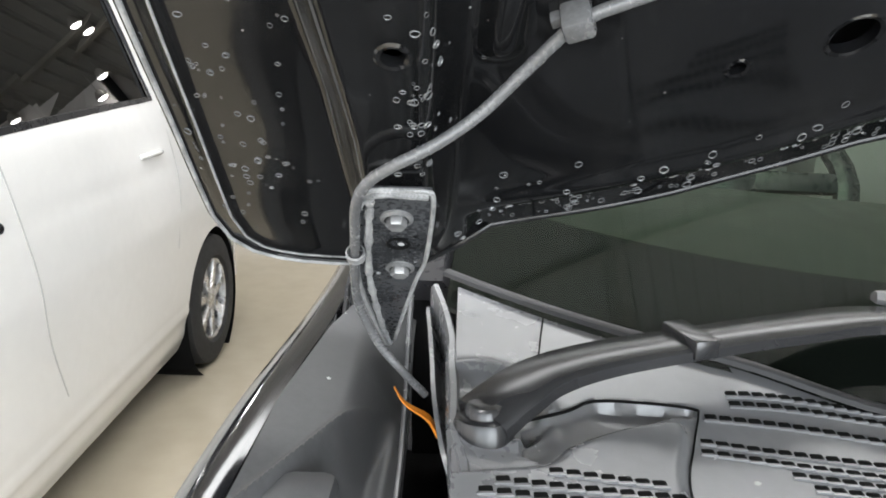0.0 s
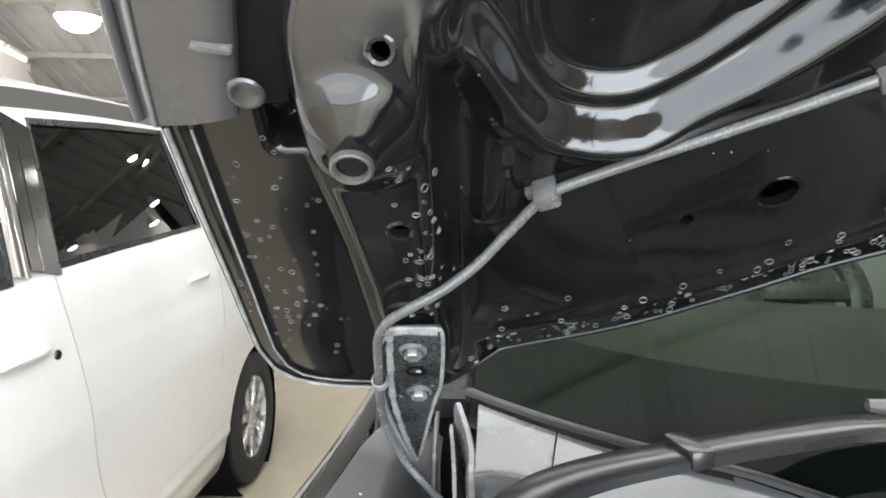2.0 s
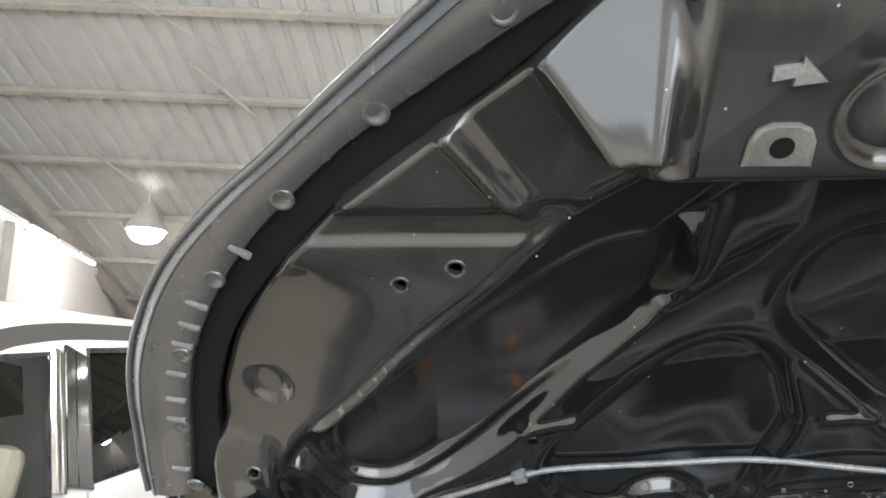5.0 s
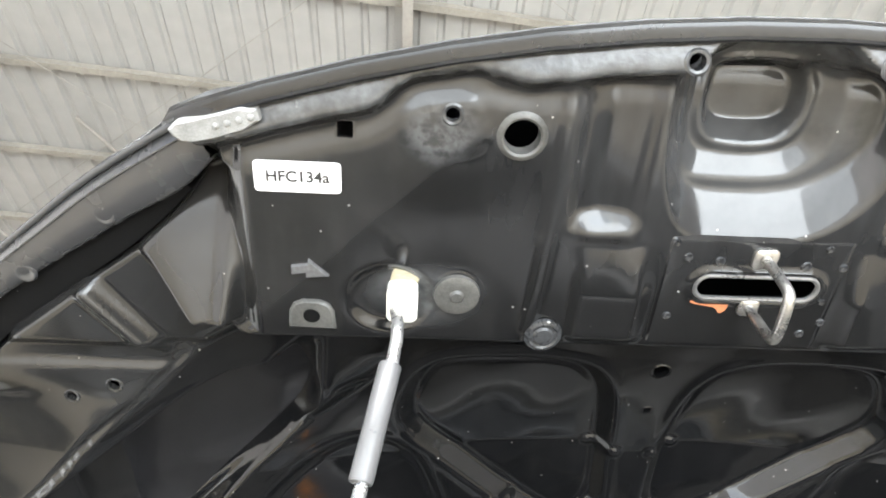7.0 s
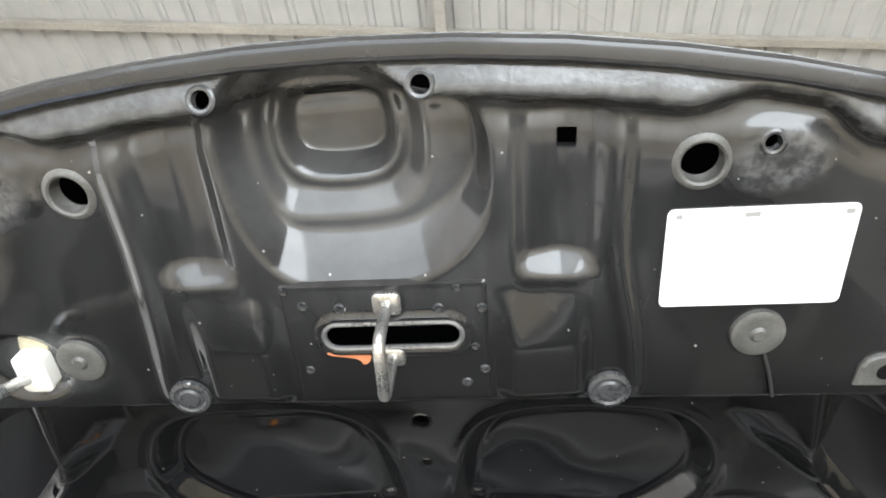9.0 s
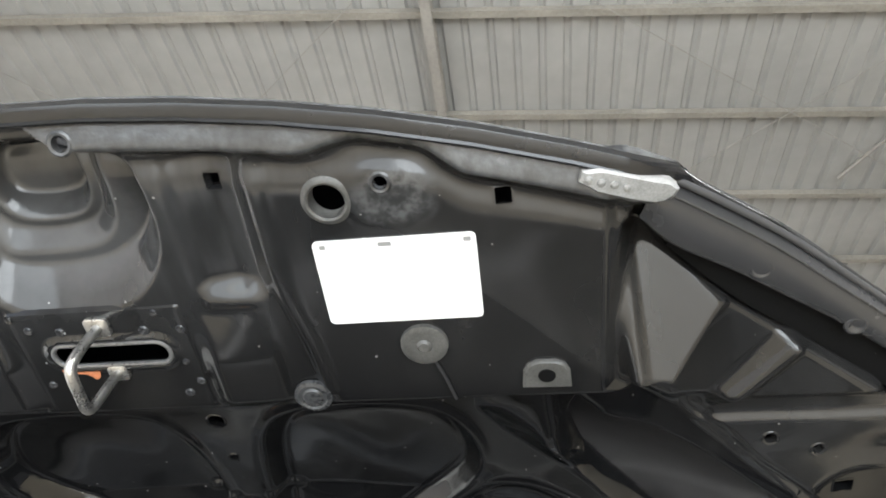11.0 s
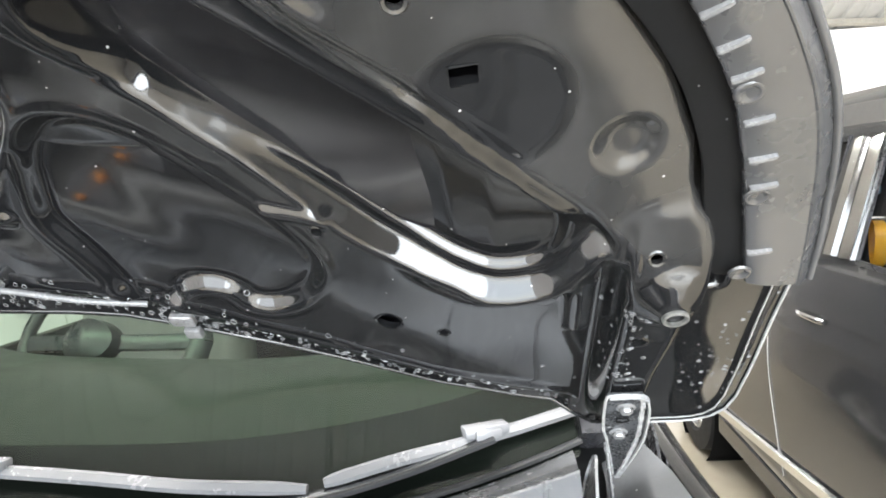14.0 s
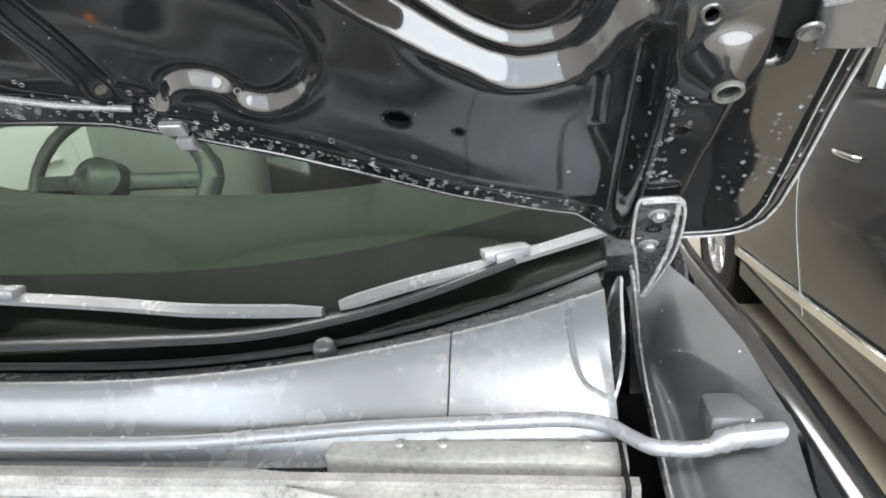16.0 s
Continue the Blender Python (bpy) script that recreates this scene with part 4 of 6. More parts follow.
for sgn in (-1, 1):
    vs, fs = [], []
    prof = [(0.0, -0.020), (0.02, -0.013), (0.07, -0.008), (0.14, -0.004), (0.20, -0.001), (0.24, 0.0012), (0.265, 0.0014), (0.285, 0.0004), (0.31, 0.0004), (0.40, 0.0010), (0.50, 0.0016), (0.62, 0.0020), (0.74, 0.0018), (0.86, 0.0012), (0.95, 0.0004), (0.985, -0.0006), (1.0, -0.002), (1.0, -0.022)]
    for a, b in zip(so, si):
        w = strip_w((a.y + b.y) / 2)
        for t, dz in prof:
            q = a.lerp(b, t)
            vs.append((sgn * q.x, q.y, w + dz))
    m = len(prof)
    for i in range(len(so) - 1):
        for k in range(m - 1):
            fs.append((i * m + k, i * m + k + 1, (i + 1) * m + k + 1, (i + 1) * m + k))
    if sgn < 0:
        fs = [f[::-1] for f in fs]
    on_hood("edge_strip", (vs, fs), STRIP, "satin grey-black plastic edge strip with pressed rivets")
    # added tube that paints the highlight along the outer edge
    lip_path = [Vector((sgn * p.x, p.y, strip_w(p.y) - 0.007)) for p in (a.lerp(b, 0.05) for a, b in zip(so, si))]
    on_hood("rim_highlight", sweep(lip_path, [(0.0028 * math.cos(a), 0.0028 * math.sin(a)) for a in np.linspace(0, 2 * math.pi, 11)[:-1]]), HIGHLIGHT_GREY, "pale grey rounded lip of the strip")
    # black cover over the recess, painting its shade
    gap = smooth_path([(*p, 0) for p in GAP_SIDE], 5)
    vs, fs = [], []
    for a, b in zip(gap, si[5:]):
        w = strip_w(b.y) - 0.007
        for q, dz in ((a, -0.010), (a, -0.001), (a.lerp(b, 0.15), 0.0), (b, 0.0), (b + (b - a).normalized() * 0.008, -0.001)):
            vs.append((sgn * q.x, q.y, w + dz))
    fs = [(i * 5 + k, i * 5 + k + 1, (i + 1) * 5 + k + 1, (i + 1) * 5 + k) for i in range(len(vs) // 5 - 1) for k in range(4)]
    on_hood("foam_band", (vs, fs if sgn < 0 else [f[::-1] for f in fs]), RECESS_SHADE, "matt black foam band beside the edge strip")
    rivet = lathe([(0.0088, -0.001), (0.0078, 0.0003), (0.0066, 0.0006), (0.0054, 0.0002), (0.0040, -0.0006), (0.002, -0.0008), (0, -0.0008)], 24)
    for u, v in ((0.486, 0.671), (0.5605, 0.613), (0.6305, 0.552), (0.697, 0.482), (0.7465, 0.401), (0.773, 0.3135), (0.7775, 0.240)):
        on_hood("rivet", moved(rivet, pose(sgn * u, v, strip_w(v) + 0.0019)), STRIP)
    for u, v in ((0.667, 0.506), (0.713, 0.456), (0.726, 0.434), (0.738, 0.413), (0.753, 0.380), (0.763, 0.349), (0.770, 0.324), (0.782, 0.262)):
        k = min(range(len(si)), key=lambda i: (si[i] - Vector((u, v, 0))).length)
        d = (si[min(k + 1, len(si) - 1)] - si[k - 1]).normalized()
        ang = math.degrees(math.atan2(d.y, d.x)) + 90
        # ribs take a paler grey than the strip to paint their gleam
        bar = plate(rounded(0.017, 0.0030, 0.0014), -0.001, 0.0046, 0.0011)
        on_hood("strip_rib", moved(bar, pose(sgn * (u + 0.004 * math.cos(radians(ang)) * (1 if math.cos(radians(ang)) > 0 else -1)), v + 0.004 * abs(math.sin(radians(ang))), strip_w(v), 0, 0, ang if sgn > 0 else 180 - ang)), HOSE, "pressed bright rib")

# rims round the round holes
for u, v, r in ALL_HOLES:
    if r > 0.012:
        prof = [(r + 0.0055, -0.0005), (r + 0.0035, 0.0016), (r + 0.0015, 0.002), (r, 0.001), (r - 0.0005, -0.010)]
    else:
        prof = [(r + 0.003, -0.0002), (r + 0.0015, 0.0008), (r - 0.0002, 0.0002), (r - 0.0004, -0.006)]
    on_hood("hole_rim", moved(lathe(prof, 24), hood_at(u, v)), HAZE if r > 0.012 else PAINT_IN)
for u, v, a, b in SQUARES[:4]:
    pts = rounded(2 * a + 0.002, 2 * b + 0.002, 0.001, 2)
    ins = rounded(2 * a - 0.0006, 2 * b - 0.0006, 0.0008, 2)
    k = len(pts)
    vs = [(x, y, 0.0004) for x, y in pts] + [(x, y, 0.0006) for x, y in ins] + [(x, y, -0.008) for x, y in ins]
    fs = [(j * k + i, j * k + (i + 1) % k, (j + 1) * k + (i + 1) % k, (j + 1) * k + i) for j in range(2) for i in range(k)]
    on_hood("hole_rim", moved((vs, fs), hood_at(u, v)), PAINT_IN)


# ---- fittings of the bonnet
def hexbolt(r):
    flange = lathe([(r * 1.55, 0), (r * 1.55, 0.0012), (r * 1.15, 0.0022)], 24)
    head = lathe([(r, 0.0015), (r, 0.0055), (r * 0.85, 0.0066), (0, 0.0066)], 6)
    return join(flange, head)


for s in (-1, 1):
    # hinge arm: plate, folded flange, bolts
    pl = [(0.699, 0.055), (0.732, 0.055), (0.742, 0.03), (0.749, -0.047), (0.747, -0.10), (0.737, -0.195), (0.728, -0.19), (0.720, -0.134), (0.709, -0.058), (0.703, -0.03)]
    pl = [(s * x, y) for x, y in (pl if s > 0 else pl[::-1])]
    on_hood("hinge_arm", plate(pl, 0.0045, 0.0085, 0.001), BRACKET, "dusty black steel hinge arm bolted to the bonnet")
    fl = [Vector((s * x, y, 0.0085)) for x, y in ((0.701, 0.054), (0.730, 0.054), (0.741, 0.03), (0.747, -0.047), (0.745, -0.10), (0.735, -0.192))]
    on_hood("hinge_flange", sweep(smooth_path(fl, 4), [(-0.0012, -0.002), (0.0012, -0.002), (0.0010, 0.0035), (-0.0010, 0.0035)]), SEALER, "dusty pale flange of the hinge arm")
    lumps = smooth_path([(s * 0.733, 0.048, 0.0095), (s * 0.7355, 0.02, 0.0095), (s * 0.740, -0.047, 0.0095), (s * 0.739, -0.10, 0.0095), (s * 0.7365, -0.15, 0.0095), (s * 0.7325, -0.195, 0.009)], 9)
    on_hood("sealer_bead", sweep(lumps, [(0.0030 * math.cos(a), 0.0022 * math.sin(a)) for a in np.linspace(0, 2 * math.pi, 9)[:-1]], scale=[0.85 + 0.3 * math.sin(i * 1.7) * math.sin(i * 0.6) for i in range(len(lumps))]), SEALER, "thick lumpy grey sealer along the hinge arm")
    on_hood("sealer_bead", tube([(s * 0.7275, -0.185, 0.0085), (s * 0.7195, -0.13, 0.0085), (s * 0.7085, -0.06, 0.0085), (s * 0.7025, -0.03, 0.0085), (s * 0.699, 0.02, 0.0085), (s * 0.6985, 0.050, 0.0085), (s * 0.702, 0.0562, 0.0085), (s * 0.716, 0.057, 0.0085), (s * 0.731, 0.0562, 0.0085), (s * 0.735, 0.050, 0.0085)], 0.0015, 8, 5), SEALER, "lumpy grey sealer bead")
    for v in (0.027, -0.040):
        on_hood("hinge_bolt", moved(hexbolt(0.0062), pose(s * 0.719, v, 0.0085)), BOLT, "dusty flanged bolt")
    on_hood("hinge_slot", moved(lathe([(0.0068, 0.0), (0.0075, 0.0012), (0.0062, 0.0016), (0.0055, -0.002), (0, -0.002)], 20), pose(s * 0.719, -0.004, 0.0087)), DARK)
    # tapped boss on the column
    boss = lathe([(0.0100, -0.002), (0.0098, 0.0016), (0.0088, 0.0024), (0.0076, 0.0018), (0.0070, -0.003), (0, -0.003)], 28)
    on_hood("buffer_seat", moved(boss, hood_at(s * 0.732, 0.217, 0.001)), HAZE, "wax-ringed round buffer seat")
    # tabs, bosses, corner buffers
    tab = plate([(-0.0185, -0.013), (0.0185, -0.013), (0.0175, 0.003), (0.014, 0.010), (0.007, 0.0135), (-0.007, 0.0135), (-0.014, 0.010), (-0.0175, 0.003)], 0, 0.004, 0.003)
    # flat black disc on the tab, painting the shade of its hole
    hole = lathe([(0.0066, 0.0040), (0.0062, 0.0044), (0, 0.0044)], 20)
    m = hood_at(s * 0.3365, 0.597)
    on_hood("tab", moved(tab, m), HAZE, "dusty grey steel tab")
    on_hood("tab_hole_shade", moved(hole, m), DARK)
    b = lathe([(0.0155, 0), (0.015, 0.003), (0.012, 0.0042), (0.0105, 0.003), (0.0085, 0.003), (0.007, 0.0045), (0, 0.0045)], 28)
    on_hood("round_boss", moved(b, hood_at(s * 0.1535, 0.5845, 0.001)), BRACKET)
    body = plate(chaikin([(-0.028, -0.009), (0.018, -0.010), (0.031, -0.005), (0.033, 0.006), (0.010, 0.005), (-0.028, 0.005)], 1), -0.006, 0.006, 0.003)
    mm = pose(s * 0.389, 0.756, 0.008, 0, 0, -17 * s) @ Matrix.Diagonal((s, 1, 1, 1))
    vs, fs = moved(body, mm)
    on_hood("corner_buffer", (vs, fs if s > 0 else [f[::-1] for f in fs]), BUFFER, "grey rubber corner buffer with teeth")
    for k in range(4):
        tooth = lathe([(0.0026, 0), (0.0024, 0.0022), (0.0012, 0.003), (0, 0.003)], 12)
        on_hood("buffer_tooth", moved(tooth, mm @ pose(-0.023 + 0.008 * k, -0.002, 0.0045)), BUFFER)

# rod seat: white block, wax stain
on_hood("wax_stain", moved(plate(chaikin([(-0.012, -0.01), (0.0, -0.016), (0.014, 0.0), (0.014, 0.018), (0.0, 0.020), (-0.008, 0.012)], 2), 0, 0.0012, 0.001), hood_at(-0.266, 0.628, 0.0)), YELLOW_WAX, "cream wax stain")
on_hood("rod_seat", moved(plate(rounded(0.024, 0.033, 0.006), -0.006, 0.010, 0.003), pose(-0.2665, 0.611, 0.0)), WHITE_PLASTIC, "white plastic seat of the prop rod")
on_hood("soft_disc", moved(lathe([(0.018, 0), (0.0175, 0.003), (0.014, 0.0045), (0.006, 0.004), (0.004, 0.006), (0, 0.006)], 28), hood_at(-0.225, 0.622)), HAZE, "grey round pressing with a centre pip")
on_hood("soft_disc", moved(lathe([(0.018, 0), (0.0175, 0.003), (0.014, 0.0048), (0.006, 0.004), (0.004, 0.006), (0, 0.006)], 28), hood_at(0.248, 0.631)), HAZE, "dusty grey round pressing with a centre pip")
on_hood("wire", tube([tuple(hood_at(u, v, 0.002).translation) for u, v in ((0.2495, 0.627), (0.254, 0.615), (0.260, 0.598), (0.2635, 0.585), (0.266, 0.576))], 0.0013, 8, 5), RUBBER, "thin black wire from the pressing")
arrow = [(-0.013, 0.004), (0.0, 0.006), (0.0, 0.010), (0.015, -0.004), (-0.002, -0.006), (-0.002, -0.001), (-0.013, -0.003)]
on_hood("arrow_tab", moved(plate(arrow[::-1], 0, 0.0035, 0.0015), hood_at(-0.337, 0.638)), STEEL, "small pressed arrow tab")

# stickers
on_hood("refrigerant_sticker", moved(plate(rounded(0.060, 0.0235, 0.003), 0.0, 0.0008), pose(-0.341, 0.715, 0.0034)), STICKER, "white refrigerant sticker with black lettering", smooth=False)
txt = bpy.data.curves.new("sticker_text", "FONT")
txt.body, txt.size, txt.align_x, txt.align_y, txt.extrude, txt.offset = "HFC134a", 0.0115, "CENTER", "CENTER", 0.0001, 0.00025
tmp = bpy.data.objects.new("lettering", txt)
scene.collection.objects.link(tmp)
dg = bpy.context.evaluated_depsgraph_get()
me = bpy.data.meshes.new_from_object(tmp.evaluated_get(dg))
bpy.data.objects.remove(tmp)
tv, tf = [tuple(v.co) for v in me.vertices], [tuple(p.vertices) for p in me.polygons]
on_hood("lettering", moved((tv, tf), pose(-0.341, 0.715, 0.0044)), INK, smooth=False)
on_hood("fine_print", moved(join(*[box(-0.010 + 0.007 * k, -0.005 + 0.007 * k, -0.0004, 0.0004, 0, 0.0001) for k in range(3)]), pose(-0.341, 0.7062, 0.0044)), INK_GREY, smooth=False)
notice = on_hood("notice_plate", moved(plate(rounded(0.112, 0.0705, 0.004), 0.0, 0.001), pose(0.238, 0.689, 0.0034)), STICKER, "blank white notice plate", smooth=False)
for x, w in ((-0.049, 0.004), (-0.006, 0.009), (0.050, 0.005)):
    on_hood("notice_mark", moved(box(-w / 2, w / 2, -0.0016, 0.0016, 0, 0.0003), pose(0.238 + x, 0.689 + 0.0305, 0.0045)), INK_GREY, smooth=False)

# latch: plate with slot, striker
def latch_keep(u, v):
    d = np.maximum(np.abs(u - 0.001) - 0.071, np.abs(v - 0.628) - 0.052)
    q = np.hypot(np.maximum(np.abs(u - 0.005) - 0.0375, 0), v - 0.6375) - 0.0105
    return np.maximum(d, -q)


vs, fs = sheet_mesh(np.arange(-0.09, 0.095, 0.0025), np.arange(0.57, 0.69, 0.0025), latch_keep,
                    lambda u, v: (u, v, 0.0052 + 0.0026 * sstep(1 - np.abs(np.hypot(np.maximum(np.abs(u - 0.005) - 0.0375, 0), v - 0.6375) - 0.014) / 0.005)
                                  - 0.004 * sstep(1 - np.abs(np.maximum(np.abs(u - 0.001) - 0.071, np.abs(v - 0.628) - 0.052)) / 0.003)))
on_hood("latch_plate", (vs, fs), PAINT_IN, "black latch plate round the slot, rusty at one edge")
lip = [(0.0105 * math.cos(a) + (0.0425 if math.cos(a) > 0 else -0.0325), 0.6375 + 0.0105 * math.sin(a)) for a in np.linspace(0, 2 * math.pi, 33)[:-1]]
loop = [Vector((x, y, 0.0062)) for x, y in lip]
on_hood("slot_lip", sweep(loop + loop[:2], [(0.002 * math.cos(a), 0.002 * math.sin(a)) for a in np.linspace(0, 2 * math.pi, 9)[:-1]], caps=False), STEEL, "bare worn lip of the slot")
on_hood("striker", tube([(0.004, 0.664, 0.004), (0.004, 0.664, 0.026), (0.004, 0.6625, 0.044), (0.004, 0.657, 0.050), (0.004, 0.640, 0.052), (0.0035, 0.626, 0.052), (0.0035, 0.621, 0.046), (0.0035, 0.620, 0.026), (0.0035, 0.619, 0.004)], 0.0040, 12, 5, up=(1, 0, 0)), ZINC, "worn zinc striker loop")
for v, s2 in ((0.664, 1), (0.619, 0.85)):
    on_hood("striker_foot", moved(plate(rounded(0.019 * s2, 0.017 * s2, 0.004), 0, 0.0035, 0.0015), pose(0.0038, v, 0.0052)), ZINC)
for x, y, r in ((-0.065, 0.675, 0.0032), (0.051, 0.674, 0.0032), (-0.054, 0.663, 0.0036), (0.067, 0.658, 0.0036), (-0.029, 0.660, 0.0042), (0.038, 0.658, 0.0045), (-0.058, 0.608, 0.0036), (0.067, 0.606, 0.0036), (0.054, 0.594, 0.0040), (0.061, 0.626, 0.003)):
    on_hood("weld_spot", moved(lathe([(r, 0), (r * 0.8, 0.0012), (r * 0.3, 0.0006), (0, 0.0005)], 14), pose(x, y, 0.0054)), BRACKET)
on_hood("rust_patch", moved(plate(chaikin([(-0.016, 0.004), (0.014, 0.004), (0.015, -0.004), (0.009, -0.009), (0.006, -0.003), (-0.004, -0.001), (-0.016, 0.001)], 1), 0, 0.0005), pose(-0.027, 0.6205, 0.0060)), RUST, "orange rust patch", smooth=False)

# stop clips at the rear edge, sealed drops along it
for s in (-1, 1):
    c = join(plate(rounded(0.026, 0.016, 0.003), 0, 0.006, 0.002), moved(box(-0.006, 0.012, -0.018, -0.004, 0.002, 0.010, 0.002), pose(0.004, -0.006, 0)))
    on_hood("edge_clip", moved(c, hood_at(s * 0.277, 0.094, 0.0)), STEEL, "grey metal clip on the rear edge")
rng = random.Random(4)
drops = []
while len(drops) < 1000:
    kind = rng.random()
    s = rng.choice((-1, 1))
    if kind < 0.66:
        u = rng.uniform(0.02, 0.68)
        v = float(np.interp(u, REAR_U, REAR_V)) + 0.010 + abs(rng.gauss(0, 0.030))
    elif kind < 0.74:
        u, v = rng.gauss(0.705, 0.008), rng.uniform(0.06, 0.21)
    else:
        u, v = min(0.840, rng.gauss(0.812, 0.022)), rng.triangular(-0.09, 0.20, 0.02)
    if (kind < 0.66 and s < 0 and u < 0.3 and rng.random() < 0.6) or (kind > 0.74 and rng.random() < 0.6):
        continue
    r = rng.choice((0.0008, 0.0011, 0.0014, 0.0017, 0.0020, 0.0024)) * (1.3 if kind < 0.66 else 1.0)
    drops.append((s * u, v, r))
pieces = []
for u, v, r in drops:
    d = lathe([(r, -0.0003), (r * 0.96, r * 0.16), (r * 0.86, r * 0.24), (r * 0.76, r * 0.16), (r * 0.70, -0.0003)], 12)
    pieces.append(moved(d, hood_at(u, v) @ Matrix.Diagonal((1, rng.uniform(0.75, 1.35), 1, 1))))
d = on_hood("dried_sealant", join(*pieces), WAX, "clear dried sealant drops along the rear edge")
tagged(d, kind="stuff")

# washer hose along the panel, down past one hinge
def hp(u, v, lift=0.008):
    return (u, v, float(hood_w(np.array(u), np.array(v))) + lift)


run = [hp(0.258, 0.132, 0.004), hp(0.20, 0.150, 0.006), hp(0.12, 0.168), hp(0.0, 0.186, 0.012), hp(-0.12, 0.196, 0.012), hp(-0.24, 0.202, 0.010), hp(-0.335, 0.204), hp(-0.434, 0.208), (-0.474, 0.2115, -0.044),
       (-0.516, 0.195, -0.0395), (-0.572, 0.173, -0.034), (-0.614, 0.158, -0.0285), (-0.637, 0.146, -0.0255), (-0.656, 0.124, -0.019), (-0.675, 0.106, -0.008), (-0.692, 0.096, 0.001), (-0.706, 0.090, 0.007), (-0.719, 0.084, 0.011), (-0.732, 0.071, 0.0125), (-0.740, 0.050, 0.013), (-0.744, 0.01, 0.013), (-0.749, -0.045, 0.014),
       (-0.750, -0.094, 0.015), (-0.737, -0.136, 0.030), (-0.720, -0.152, 0.045), (-0.700, -0.171, 0.060)]
on_hood("washer_hose", tube(run, 0.0032, 12, 5), HOSE, "grey rubber washer hose clipped along the panel")
for i in (12, 8, 2):
    m = Matrix.Translation(run[i])
    on_hood("hose_clip", moved(join(box(-0.007, 0.007, -0.006, 0.006, -0.010, 0.006, 0.002), box(-0.012, 0.004, -0.003, 0.003, -0.009, -0.003, 0.001)), m @ pose(0, 0, 0, 0, 0, 25)), HOSE, "grey plastic hose clip")
on_hood("hose_band", moved(lathe([(0.0052, -0.004), (0.0062, -0.003), (0.0062, 0.003), (0.0052, 0.004)], 14), pose(-0.7455, -0.012, 0.0135, 90, 0, 0)), SEALER)

# prop rod
rod = part("prop_rod", *tube([(0.408, -0.050, 1.604), (0.411, -0.074, 1.594), (0.413, -0.098, 1.580), (0.411, -0.108, 1.555), (0.396, -0.131, 1.475), (0.36, -0.185, 1.30), (0.26, -0.34, 0.80)], 0.0045, 12, 6, up=(1, 0, 0)), ROD, car, "galvanised prop rod holding the bonnet up")
d = Vector((0.395, -0.132, 1.475)) - Vector((0.4095, -0.1085, 1.551))
part("rod_sleeve", *sweep([Vector((0.4095, -0.1085, 1.551)) + d * t for t in (0, 0.02, 0.98, 1)], [(0.0080 * math.cos(a), 0.0080 * math.sin(a)) for a in np.linspace(0, 2 * math.pi, 17)[:-1]], up=(1, 0, 0), scale=[0.93, 1, 1, 0.93]), SLEEVE, rod, "grey rubber sleeve")


# ---------------------------------------------------------------- the black car: cowl, glass, fenders
# each end of the scuttle is scaled and turned to fit the camera's view
END_A = pose(0.0004, 0.0023, 0.1841, 0.29, -0.94, -2.73) @ Matrix.Scale(0.857, 4)
END_B = pose(0.1279, -0.0255, 0.1404, -1.08, -0.13, -0.93) @ Matrix.Scale(0.900, 4)


def scuttle(p):
    """Moves a drafted point of the scuttle to where it fits the camera's view."""
    w = float(sstep((p[0] - 0.45) / 0.30))
    return tuple((END_A @ Vector(p)).lerp(END_B @ Vector(p), w))


def cpart(name, verts, faces, mat, parent=None, label="", smooth=True, at=None):
    if at:
        at = Matrix.Translation(Vector(scuttle(at.translation)) - at.translation) @ at
        return part(name, verts, faces, mat, parent, label, smooth, at=at)
    return part(name, [scuttle(p) for p in verts], faces, mat, parent, label, smooth)


def glass_base(d):
    return 0.527 + 0.223 * (d / 0.735) ** 2.2, 1.000 + 0.063 * (d / 0.735) ** 2.4


WS = radians(33)


def on_glass(x, up):
    """A point on the windscreen, up metres along its slope."""
    y, z = glass_base(abs(x - XC))
    return Vector((x, y + up * math.cos(WS), z + up * math.sin(WS)))


vs, fs = [], []
NX, NU = 40, 10
for i in range(NX + 1):
    x = XC + (2 * i / NX - 1) * 0.70
    for j in range(NU + 1):
        p = on_glass(x, -0.02 + 0.80 * j / NU)
        p.x = XC + (p.x - XC) * (1 - 0.10 * j / NU)
        vs.append(tuple(p))
for i in range(NX):
    for j in range(NU):
        a = i * (NU + 1) + j
        fs.append((a, a + NU + 1, a + NU + 2, a + 1))
screen = cpart("windscreen", vs, fs, GLASS, car, "green-tinted windscreen")
screen.visible_shadow = False
vs, fs = [], []
for i in range(41):
    x = XC + (2 * i / 40 - 1) * 0.70
    for j, up in enumerate((-0.02, 0.07, 0.163)):
        p = on_glass(x, up) + Vector((0, 0.003, -0.003))
        vs.append((XC + (p.x - XC) * (1 - 0.0125 * j), p.y, p.z))
fs = [(i * 3 + j, i * 3 + 3 + j, i * 3 + 4 + j, i * 3 + 1 + j) for i in range(40) for j in range(2)]
cpart("screen_band", vs, fs, FRIT, screen, "black printed band at the foot of the glass")
path = [on_glass(XC + d, 0.0) + Vector((0, -0.004, 0.004 + 0.020 * float(sstep((-d - 0.28) / 0.16)))) for d in np.linspace(-0.70, 0.70, 49)]
cpart("screen_seal", *sweep(path, [(-0.006, -0.004), (0.006, -0.004), (0.006, 0.001), (0.004, 0.0025), (-0.004, 0.0025), (-0.006, 0.001)]), RUBBER, car, "black rubber lip at the foot of the windscreen")
